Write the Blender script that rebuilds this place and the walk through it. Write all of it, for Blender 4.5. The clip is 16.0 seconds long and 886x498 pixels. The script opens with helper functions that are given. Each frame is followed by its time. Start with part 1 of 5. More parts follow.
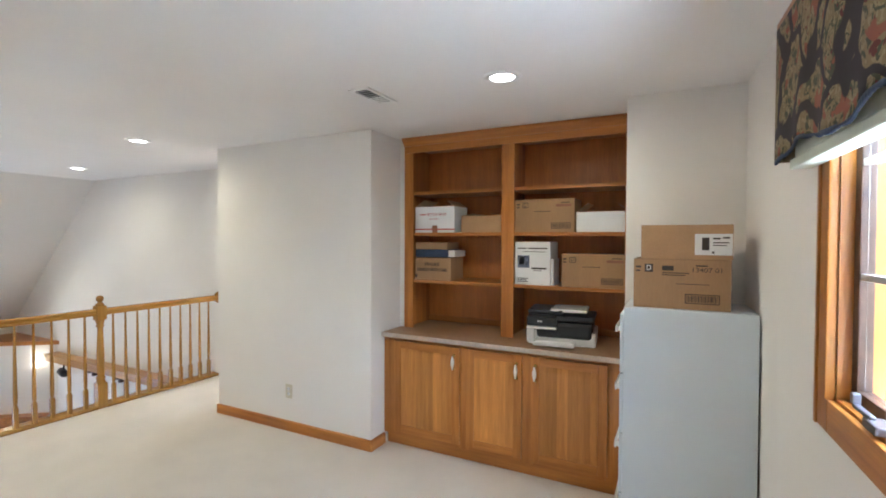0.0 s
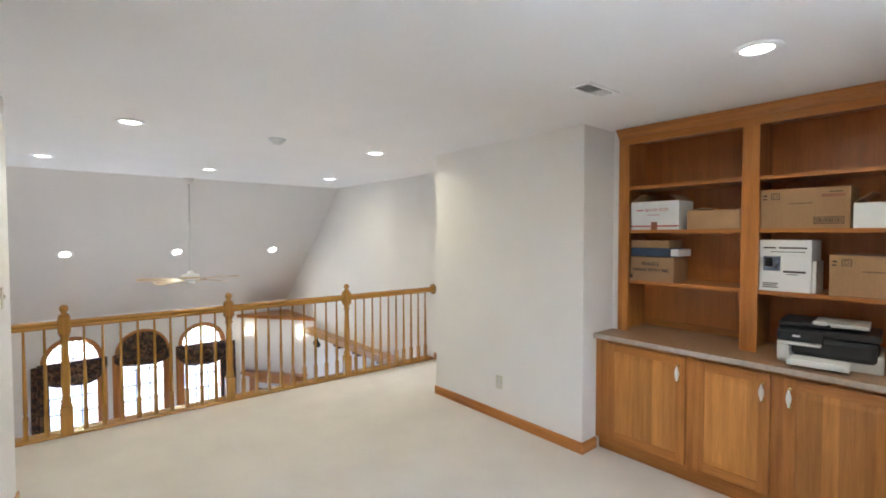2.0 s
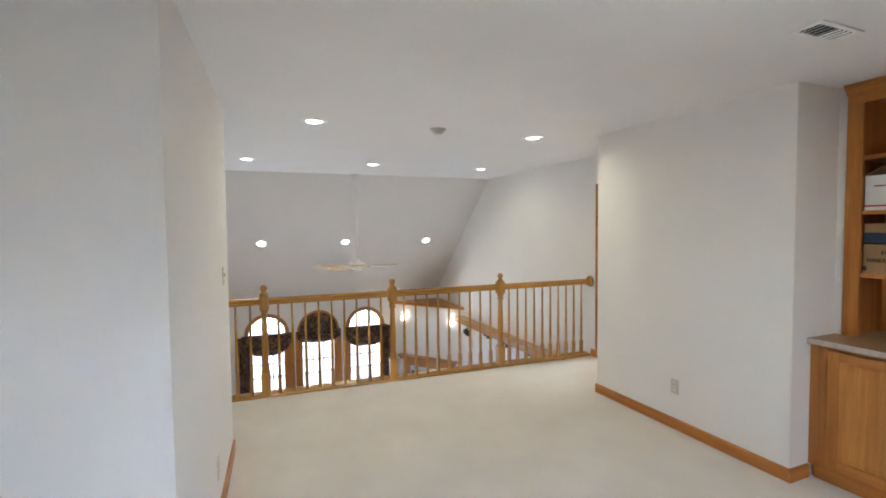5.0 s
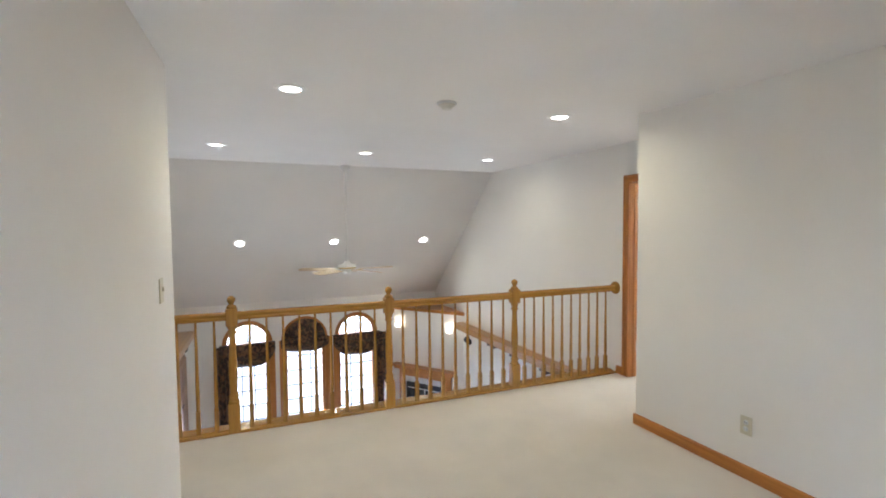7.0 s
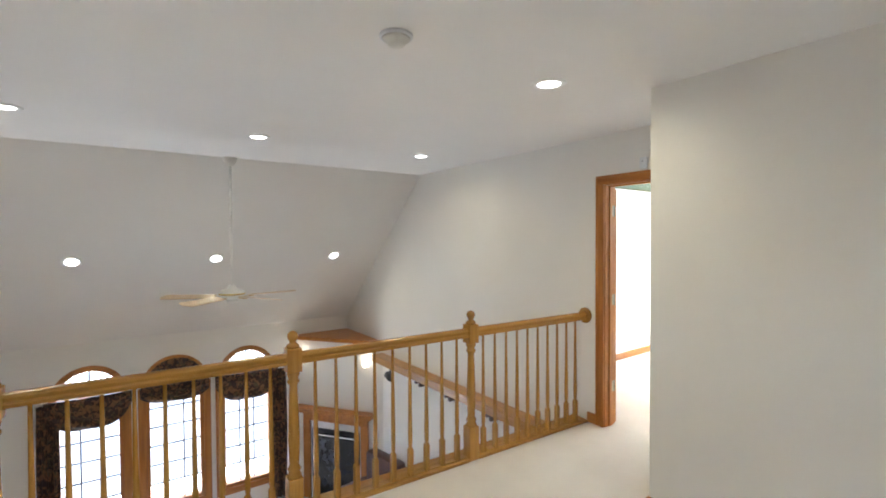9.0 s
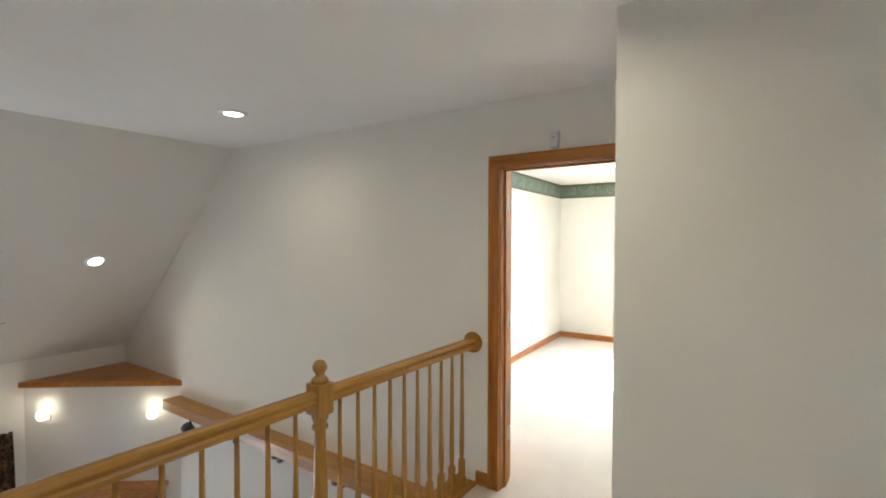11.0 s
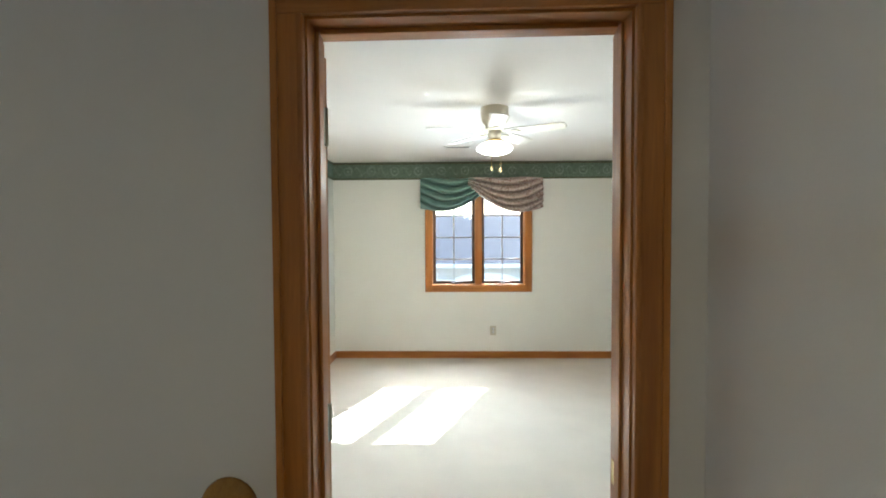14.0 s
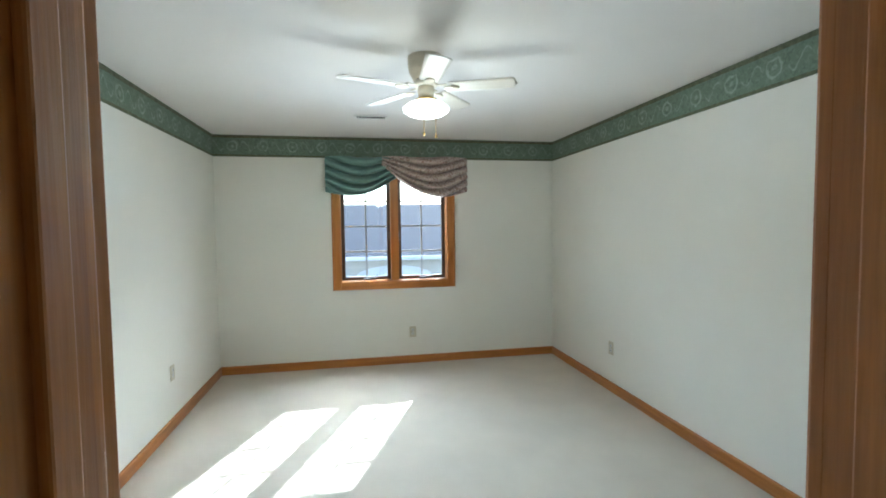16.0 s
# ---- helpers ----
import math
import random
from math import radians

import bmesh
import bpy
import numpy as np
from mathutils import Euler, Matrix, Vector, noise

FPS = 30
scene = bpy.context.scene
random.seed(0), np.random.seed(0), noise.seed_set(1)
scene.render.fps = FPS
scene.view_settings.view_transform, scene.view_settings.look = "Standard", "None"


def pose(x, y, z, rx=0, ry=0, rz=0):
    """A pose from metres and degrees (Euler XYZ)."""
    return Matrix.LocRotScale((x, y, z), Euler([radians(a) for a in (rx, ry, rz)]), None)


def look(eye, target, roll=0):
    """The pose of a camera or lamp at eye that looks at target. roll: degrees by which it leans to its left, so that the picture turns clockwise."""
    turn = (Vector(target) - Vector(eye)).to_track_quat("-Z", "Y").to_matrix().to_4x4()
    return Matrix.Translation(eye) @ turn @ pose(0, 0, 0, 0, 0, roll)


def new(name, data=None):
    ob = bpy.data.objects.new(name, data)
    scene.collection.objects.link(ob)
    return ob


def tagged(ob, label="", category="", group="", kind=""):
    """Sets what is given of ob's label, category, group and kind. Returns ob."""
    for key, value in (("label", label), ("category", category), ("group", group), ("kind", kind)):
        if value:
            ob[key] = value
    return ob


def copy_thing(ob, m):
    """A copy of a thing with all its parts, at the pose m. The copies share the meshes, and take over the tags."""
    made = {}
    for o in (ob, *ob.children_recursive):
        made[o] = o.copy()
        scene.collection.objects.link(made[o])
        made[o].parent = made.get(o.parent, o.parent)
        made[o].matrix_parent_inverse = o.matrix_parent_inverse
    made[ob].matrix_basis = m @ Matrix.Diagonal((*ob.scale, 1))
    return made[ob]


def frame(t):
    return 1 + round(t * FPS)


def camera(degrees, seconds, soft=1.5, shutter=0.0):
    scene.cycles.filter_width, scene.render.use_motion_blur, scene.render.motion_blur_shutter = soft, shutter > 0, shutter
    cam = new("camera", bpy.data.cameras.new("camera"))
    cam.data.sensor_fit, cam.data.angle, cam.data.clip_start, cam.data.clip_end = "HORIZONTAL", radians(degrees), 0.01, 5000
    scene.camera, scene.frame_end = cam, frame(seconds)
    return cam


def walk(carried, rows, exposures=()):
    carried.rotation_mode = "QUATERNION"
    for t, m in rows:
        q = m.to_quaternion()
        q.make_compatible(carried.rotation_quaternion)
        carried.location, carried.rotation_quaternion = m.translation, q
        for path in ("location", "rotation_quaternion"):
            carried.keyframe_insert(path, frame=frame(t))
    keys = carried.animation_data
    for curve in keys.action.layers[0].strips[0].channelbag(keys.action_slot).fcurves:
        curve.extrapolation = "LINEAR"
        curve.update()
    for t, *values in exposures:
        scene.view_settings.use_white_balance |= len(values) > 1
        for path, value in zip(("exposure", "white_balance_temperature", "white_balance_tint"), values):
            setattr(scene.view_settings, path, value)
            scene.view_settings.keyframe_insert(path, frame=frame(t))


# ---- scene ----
cam = camera(87.7, 16.0, 1.8)
PATH = [
    (0, (-0.661, 0.561, 1.619), (-1.564, 2.345, 1.576), 0.2),
    (0.5, (-0.688, 0.534, 1.62), (-1.74, 2.234, 1.577), 0.4),
    (1, (-0.706, 0.518, 1.637), (-1.927, 2.1, 1.588), 0.3),
    (1.5, (-0.748, 0.478, 1.626), (-2.133, 1.92, 1.577), 0.2),
    (2, (-0.778, 0.455, 1.642), (-2.312, 1.736, 1.577), -0.1),
    (2.5, (-0.798, 0.435, 1.635), (-2.456, 1.552, 1.572), -0.3),
    (3, (-0.82, 0.406, 1.629), (-2.568, 1.375, 1.571), -0.6),
    (3.5, (-0.832, 0.386, 1.628), (-2.638, 1.244, 1.566), -0.7),
    (4, (-0.845, 0.379, 1.607), (-2.683, 1.164, 1.539), -0.4),
    (6.5, (-1.452, 0.512, 1.587), (-3.299, 1.271, 1.483), -0.8),
    (7, (-1.723, 0.574, 1.589), (-3.556, 1.37, 1.492), -0.5),
    (7.5, (-2.023, 0.63, 1.581), (-3.833, 1.477, 1.496), -0.2),
    (8, (-2.351, 0.7, 1.597), (-4.122, 1.626, 1.528), 0.1),
    (8.2, (-2.482, 0.743, 1.584), (-4.233, 1.708, 1.524), -0.0),
    (10.3, (-3.667, 1.319, 1.607), (-4.991, 2.817, 1.551), -0.0),
    (10.5, (-3.77, 1.41, 1.612), (-5.04, 2.954, 1.554), 0.1),
    (11, (-4.012, 1.651, 1.597), (-5.126, 3.312, 1.547), 0.1),
    (11.5, (-4.212, 1.893, 1.594), (-5.16, 3.653, 1.551), 0.1),
    (12, (-4.427, 2.152, 1.584), (-5.178, 4.006, 1.552), 0.4),
    (12.5, (-4.604, 2.406, 1.571), (-5.166, 4.326, 1.55), 0.1),
    (13, (-4.735, 2.69, 1.568), (-5.136, 4.649, 1.535), -0.4),
    (13.5, (-4.871, 2.954, 1.552), (-5.109, 4.939, 1.493), -0.4),
    (14, (-4.964, 3.208, 1.544), (-5.055, 5.205, 1.481), -0.3),
    (14.5, (-5.027, 3.497, 1.596), (-4.991, 5.495, 1.5), -0.9),
    (15, (-5.065, 3.697, 1.621), (-4.915, 5.689, 1.512), -1.1),
    (15.5, (-5.083, 3.841, 1.566), (-4.833, 5.822, 1.462), -0.8),
    (16, (-5.086, 3.938, 1.508), (-4.760, 5.909, 1.405), -0.7),
]
EXPOSURES = [(0.0, 3.97, 5550, 11), (2.0, 3.95, 5550, 11), (4.0, 3.76, 5550, 11), (6.5, 3.72, 5600, 10.5), (8.0, 3.68, 5700, 10), (10.5, 3.40, 5800, 9),
             (12.5, 2.64, 6000, 6.5), (13.5, 2.24, 5800, 4), (14.5, 1.90, 5550, 3.5), (16.0, 1.59, 5300, 1)]
walk(cam, [(t, look(eye, target, roll)) for t, eye, target, roll in PATH], EXPOSURES)

# ---- world, sun, exposure ----
SUN_DIR = Vector((0.425, 1.14, 0.93)).normalized()      # towards the sun
world = bpy.data.worlds.new("sky_world")
scene.world = world
world.use_nodes = True
wn = world.node_tree
wn.nodes.clear()
w_out = wn.nodes.new("ShaderNodeOutputWorld")
w_bg = wn.nodes.new("ShaderNodeBackground")
w_sky = wn.nodes.new("ShaderNodeTexSky")
w_sky.sky_type = "NISHITA"
w_sky.sun_disc = False
w_sky.sun_elevation = math.asin(SUN_DIR.z)
w_sky.sun_rotation = math.atan2(SUN_DIR.x, SUN_DIR.y)
w_bg.inputs["Strength"].default_value = 0.15
wn.links.new(w_sky.outputs[0], w_bg.inputs[0])
wn.links.new(w_bg.outputs[0], w_out.inputs[0])

sun_data = bpy.data.lights.new("sun", "SUN")
sun_data.energy = 5.0
sun_data.angle = radians(0.5)
sun_data.color = (1.0, 0.97, 0.92)
sun = new("sun", sun_data)
sun.matrix_world = look(SUN_DIR * 60, (0, 0, 0))


def area_lamp(name, eye, target, sx, sy, watts, colour, shape="RECTANGLE", spread=180):
    d = bpy.data.lights.new(name, "AREA")
    d.shape, d.size, d.size_y, d.energy, d.color = shape, sx, sy, watts, colour
    d.spread = radians(spread)
    ob = new(name, d)
    ob.matrix_world = look(eye, target)
    return ob


WARM = (1.0, 0.87, 0.56)
# added area lamp outside the loft window, standing in for sky light
area_lamp("loft_window_sky_fill", (0.55, 1.60, 2.35), (-2.6, 1.2, 0.5), 1.5, 1.1, 13.0, (0.72, 0.86, 1.0))
# added lamp in place of light thrown up from the sunlit ground
area_lamp("loft_ground_bounce_fill", (0.45, 1.60, 0.55), (-1.3, 1.7, 2.4), 1.5, 0.8, 6.5, (0.80, 0.90, 1.0))
# added out-of-view area lamp that boosts the sky light through the arched windows
area_lamp("great_window_sky_fill", (-13.6, 1.6, 2.0), (-8.5, 1.6, -1.4), 5.0, 2.0, 108, (0.86, 0.94, 1.0))
# unseen lamp added below the sills for light thrown up from the sunlit patio
area_lamp("patio_bounce_fill", (-11.75, 1.6, -2.80), (-11.0, 1.6, -1.4), 4.5, 0.9, 25, (0.90, 0.96, 1.0))
BEDROOM_SKY = (0.80, 0.91, 0.98)
# sky light helped by an added area lamp above the view from the window
area_lamp("bedroom_window_sky_fill", (-4.785, 13.8, 3.9), (-4.785, 8.9, 1.5), 6.0, 2.0, 330, BEDROOM_SKY)
# light thrown up from the sunlit driveway, made by an added lamp out of view
area_lamp("driveway_bounce_fill", (-4.785, 13.2, -0.35), (-4.785, 8.9, 1.45), 5.0, 1.0, 175, (0.90, 0.95, 0.98))

LOFT_CANS = ((-1.456, 2.788), (-4.715, 0.868), (-4.715, 2.88))
FLAT_CANS = ((-6.966, 0.354), (-6.966, 1.891), (-6.966, 3.483))
SLOPE_Y = (0.529, 1.948, 3.504)
RIDGE_X, FAR_X, SLOPE_LOW = -8.15, -10.58, 0.25
SLOPE_K = (2.44 - SLOPE_LOW) / (RIDGE_X - FAR_X)
SLOPE_CAN_X = -9.35
SLOPE_CAN_Z = 2.44 - SLOPE_K * (RIDGE_X - SLOPE_CAN_X)
for cx, cy in LOFT_CANS + FLAT_CANS:
    area_lamp("can_light", (cx, cy, 2.405), (cx, cy, 0), 0.13, 0.13, 0.50 if cx > -5 else 0.34, WARM, "DISK", 166)
SLOPE_N = Vector((SLOPE_K, 0, -1)).normalized()         # into the room
for cy in SLOPE_Y:
    p = Vector((SLOPE_CAN_X, cy, SLOPE_CAN_Z)) + SLOPE_N * 0.04
    area_lamp("slope_can_light", p, p + SLOPE_N, 0.13, 0.13, 0.26, WARM, "DISK", 130)

# ---- materials ----


def material(name, base, rough=0.6, metal=0.0, scale=8.0, vary=0.08, fine=0.0, fine_scale=120.0, bump=0.0, bump_scale=200.0,
             grain=None, dark=None, coat=0.0, spec=0.5):
    """Base colour varied at two scales; grain stretches the pattern along an axis (x, y, z scale factors)."""
    m = bpy.data.materials.new(name)
    m.use_nodes = True
    nt = m.node_tree
    b = nt.nodes["Principled BSDF"]
    b.inputs["Roughness"].default_value = rough
    b.inputs["Metallic"].default_value = metal
    b.inputs["Coat Weight"].default_value = coat
    b.inputs["Specular IOR Level"].default_value = spec
    tc = nt.nodes.new("ShaderNodeTexCoord")
    mp = nt.nodes.new("ShaderNodeMapping")
    nt.links.new(tc.outputs["Object"], mp.inputs[0])
    if grain:
        mp.inputs["Scale"].default_value = grain
    n1 = nt.nodes.new("ShaderNodeTexNoise")
    n1.inputs["Scale"].default_value = scale
    n1.inputs["Detail"].default_value = 5
    nt.links.new(mp.outputs[0], n1.inputs["Vector"])
    ramp = nt.nodes.new("ShaderNodeMix")
    ramp.data_type = "RGBA"
    d = dark or tuple(c * (1 - vary * 2) for c in base)
    l = tuple(min(1, c * (1 + vary)) for c in base)
    ramp.inputs["A"].default_value = (*d, 1)
    ramp.inputs["B"].default_value = (*l, 1)
    r1 = nt.nodes.new("ShaderNodeMapRange")
    r1.inputs["From Min"].default_value, r1.inputs["From Max"].default_value = 0.3, 0.7
    nt.links.new(n1.outputs["Fac"], r1.inputs["Value"])
    nt.links.new(r1.outputs[0], ramp.inputs["Factor"])
    out = ramp.outputs["Result"]
    n2 = nt.nodes.new("ShaderNodeTexNoise")
    n2.inputs["Scale"].default_value = fine_scale
    n2.inputs["Detail"].default_value = 3
    nt.links.new(mp.outputs[0], n2.inputs["Vector"])
    if fine:
        mx = nt.nodes.new("ShaderNodeMix")
        mx.data_type, mx.blend_type = "RGBA", "MULTIPLY"
        mx.inputs["Factor"].default_value = fine
        nt.links.new(out, mx.inputs["A"])
        nt.links.new(n2.outputs["Fac"], mx.inputs["B"])
        out = mx.outputs["Result"]
    nt.links.new(out, b.inputs["Base Color"])
    if bump:
        n3 = nt.nodes.new("ShaderNodeTexNoise")
        n3.inputs["Scale"].default_value = bump_scale
        n3.inputs["Detail"].default_value = 4
        nt.links.new(mp.outputs[0], n3.inputs["Vector"])
        bp = nt.nodes.new("ShaderNodeBump")
        bp.inputs["Strength"].default_value = bump
        bp.inputs["Distance"].default_value = 0.01
        nt.links.new(n3.outputs["Fac"], bp.inputs["Height"])
        nt.links.new(bp.outputs[0], b.inputs["Normal"])
    return m


def oak(name, base, dark, axis, rough=0.36):
    """Varnished wood with long grain along one axis."""
    g = {"x": (0.06, 1, 1), "y": (1, 0.06, 1), "z": (1, 1, 0.06)}[axis]
    m = material(name, base, rough, scale=26, vary=0.1, dark=dark, fine=0.35, fine_scale=170, bump=0.06, bump_scale=140, grain=g, coat=0.10)
    nt = m.node_tree
    b = nt.nodes["Principled BSDF"]
    b.inputs["Coat Roughness"].default_value = 0.2
    info = nt.nodes.new("ShaderNodeObjectInfo")
    hsv = nt.nodes.new("ShaderNodeHueSaturation")
    mr = nt.nodes.new("ShaderNodeMapRange")
    mr.inputs["To Min"].default_value, mr.inputs["To Max"].default_value = 0.92, 1.08
    nt.links.new(info.outputs["Random"], mr.inputs["Value"])
    nt.links.new(mr.outputs[0], hsv.inputs["Value"])
    old = b.inputs["Base Color"].links[0].from_socket
    nt.links.new(old, hsv.inputs["Color"])
    nt.links.new(hsv.outputs[0], b.inputs["Base Color"])
    return m


def emitter(name, colour, strength):
    m = bpy.data.materials.new(name)
    m.use_nodes = True
    b = m.node_tree.nodes["Principled BSDF"]
    b.inputs["Base Color"].default_value = (0.9, 0.9, 0.88, 1)
    b.inputs["Emission Color"].default_value = (*colour, 1)
    b.inputs["Emission Strength"].default_value = strength
    return m


def glass_material(name):
    m = bpy.data.materials.new(name)
    m.use_nodes = True
    b = m.node_tree.nodes["Principled BSDF"]
    b.inputs["Base Color"].default_value = (1, 1, 1, 1)
    b.inputs["Roughness"].default_value = 0.0
    b.inputs["Transmission Weight"].default_value = 1.0
    b.inputs["IOR"].default_value = 1.45
    return m


M_WALL = material("wall_paint", (0.82, 0.785, 0.735), 0.75, scale=1.5, vary=0.012, bump=0.10, bump_scale=260)
M_CEIL = material("ceiling_paint", (0.82, 0.79, 0.755), 0.85, scale=1.5, vary=0.012, bump=0.12, bump_scale=220)
M_BEDWALL = material("bedroom_wall_paint", (0.87, 0.855, 0.785), 0.75, scale=1.5, vary=0.012, bump=0.10, bump_scale=260)
M_CARPET = material("cream_carpet", (0.78, 0.70, 0.595), 0.95, scale=2.6, vary=0.03, fine=0.18, fine_scale=420, bump=0.5, bump_scale=380, spec=0.1)
M_OAK_X = oak("oak_along_x", (0.56, 0.222, 0.038), (0.40, 0.138, 0.020), "x")
M_OAK_Y = oak("oak_along_y", (0.56, 0.222, 0.038), (0.40, 0.138, 0.020), "y")
M_OAK_Z = oak("oak_along_z", (0.56, 0.222, 0.038), (0.40, 0.138, 0.020), "z")
M_OAKP = oak("oak_panel", (0.67, 0.29, 0.057), (0.50, 0.195, 0.033), "z")


def staves(m, width, low, high):
    """Boards of different shade side by side along x."""
    nt = m.node_tree
    b = nt.nodes["Principled BSDF"]
    old = b.inputs["Base Color"].links[0].from_socket
    tc = nt.nodes.new("ShaderNodeTexCoord")
    xyz = nt.nodes.new("ShaderNodeSeparateXYZ")
    nt.links.new(tc.outputs["Object"], xyz.inputs[0])
    snap = nt.nodes.new("ShaderNodeMath")
    snap.operation = "SNAP"
    snap.inputs[1].default_value = width
    nt.links.new(xyz.outputs[0], snap.inputs[0])
    wn_ = nt.nodes.new("ShaderNodeTexWhiteNoise")
    wn_.noise_dimensions = "1D"
    nt.links.new(snap.outputs[0], wn_.inputs["W"])
    mr = nt.nodes.new("ShaderNodeMapRange")
    mr.inputs["To Min"].default_value, mr.inputs["To Max"].default_value = low, high
    nt.links.new(wn_.outputs["Value"], mr.inputs["Value"])
    hsv = nt.nodes.new("ShaderNodeHueSaturation")
    nt.links.new(mr.outputs[0], hsv.inputs["Value"])
    nt.links.new(old, hsv.inputs["Color"])
    nt.links.new(hsv.outputs[0], b.inputs["Base Color"])


staves(M_OAKP, 0.071, 0.80, 1.12)
M_OAKDARK = oak("oak_back_panel", (0.54, 0.19, 0.034), (0.46, 0.155, 0.026), "z", 0.4)
M_RAIL_Y = oak("rail_oak_along_y", (0.50, 0.255, 0.042), (0.38, 0.175, 0.026), "y", 0.27)
M_RAIL_Z = oak("rail_oak_along_z", (0.50, 0.255, 0.042), (0.38, 0.175, 0.026), "z", 0.27)
M_RAIL_X = oak("rail_oak_along_x", (0.50, 0.245, 0.040), (0.38, 0.168, 0.025), "x", 0.30)
M_SASH = material("dark_window_sash", (0.075, 0.035, 0.018), 0.4, vary=0.15, scale=20)
M_COUNTER = material("tan_laminate", (0.46, 0.275, 0.15), 0.4, scale=60, vary=0.12, fine=0.3, fine_scale=500)
M_COUNTEREDGE = material("grey_laminate_edge", (0.50, 0.42, 0.35), 0.45, scale=40, vary=0.08)
M_STEEL = material("grey_painted_steel", (0.60, 0.65, 0.68), 0.42, scale=2, vary=0.02, bump=0.03, bump_scale=300)
M_CHROME = material("polished_nickel", (0.86, 0.85, 0.82), 0.28, 0.7, vary=0.03)
M_BRASS = material("brass", (0.75, 0.55, 0.22), 0.22, 1.0, vary=0.05)
M_CARD = material("brown_cardboard", (0.41, 0.245, 0.12), 0.85, scale=6, vary=0.05, fine=0.2, fine_scale=(90), grain=(1, 1, 0.2), bump=0.05)
M_CARD2 = material("tan_cardboard", (0.47, 0.285, 0.14), 0.85, scale=6, vary=0.06, fine=0.2, fine_scale=90)
M_WHITECARD = material("white_cardboard", (0.80, 0.80, 0.80), 0.7, scale=5, vary=0.03)
M_INK = material("dark_print", (0.05, 0.035, 0.03), 0.7, vary=0.1)
M_REDINK = material("red_print", (0.50, 0.06, 0.05), 0.7, vary=0.1)
M_PICTURE = material("printed_picture", (0.16, 0.19, 0.27), 0.6, scale=40, vary=0.4)
M_TANPRINT = material("brown_print", (0.30, 0.13, 0.075), 0.7, vary=0.1)
M_BLUEINK = material("blue_print", (0.05, 0.09, 0.28), 0.6, vary=0.2)
M_NAVY = material("navy_binder_cloth", (0.03, 0.05, 0.10), 0.6, vary=0.15)
M_BLACKPL = material("black_plastic", (0.018, 0.02, 0.024), 0.35, vary=0.15, bump=0.04)
M_GREYPL = material("light_grey_plastic", (0.72, 0.73, 0.73), 0.4, vary=0.03)
M_WHITEPL = material("ivory_plastic", (0.62, 0.57, 0.44), 0.4, vary=0.02)
M_WHITEMETAL = material("white_enamel", (0.82, 0.80, 0.76), 0.4, vary=0.03)
M_DUCTSHADE = material("duct_shade", (0.03, 0.03, 0.03), 0.9, vary=0.2)
M_LENS = emitter("lit_lamp_lens", (1.0, 0.95, 0.86), 0.9)
M_SCONCE = emitter("lit_sconce_glass", (1.0, 0.84, 0.58), 0.5)
M_FANGLASS = emitter("lit_fan_glass", (1.0, 0.95, 0.84), 1.6)
M_GLASS = glass_material("window_glass")
M_CREAMMETAL = material("cream_enamel", (0.72, 0.66, 0.52), 0.35, vary=0.03)
M_BLADE = material("pale_wood_blade", (0.60, 0.44, 0.26), 0.45, scale=20, vary=0.08, grain=(0.2, 1, 1))
M_BLACKMETAL = material("black_metal", (0.012, 0.012, 0.014), 0.45, 0.4, vary=0.1)
M_TEAL = material("teal_satin", (0.225, 0.365, 0.315), 0.45, scale=10, vary=0.08, fine=0.2, fine_scale=500)
M_FIRETILE = material("pale_stone_tile", (0.62, 0.61, 0.60), 0.4, scale=6, vary=0.12)
M_FIREGLASS = material("firebox_smoked_glass", (0.012, 0.014, 0.022), 0.18, vary=0.2)
M_SHINGLE = material("grey_blue_shingles", (0.065, 0.075, 0.105), 0.9, scale=3, vary=0.15, fine=0.5, fine_scale=12, bump=0.3, bump_scale=10)
M_SIDING = material("pale_siding", (0.62, 0.58, 0.52), 0.8, scale=1, vary=0.05, grain=(0.1, 0.1, 10))
M_TRIMWHITE = material("white_trim_paint", (0.8, 0.8, 0.8), 0.6, vary=0.02)
M_GRASS = material("lawn", (0.11, 0.14, 0.085), 0.95, scale=0.8, vary=0.25, fine=0.5, fine_scale=25)
M_CONCRETE = material("pale_concrete", (0.46, 0.45, 0.43), 0.9, scale=1.2, vary=0.08)
M_OAKFLOOR = material("great_room_carpet", (0.50, 0.44, 0.37), 0.95, scale=3, vary=0.06, fine=0.25, fine_scale=300, bump=0.5)


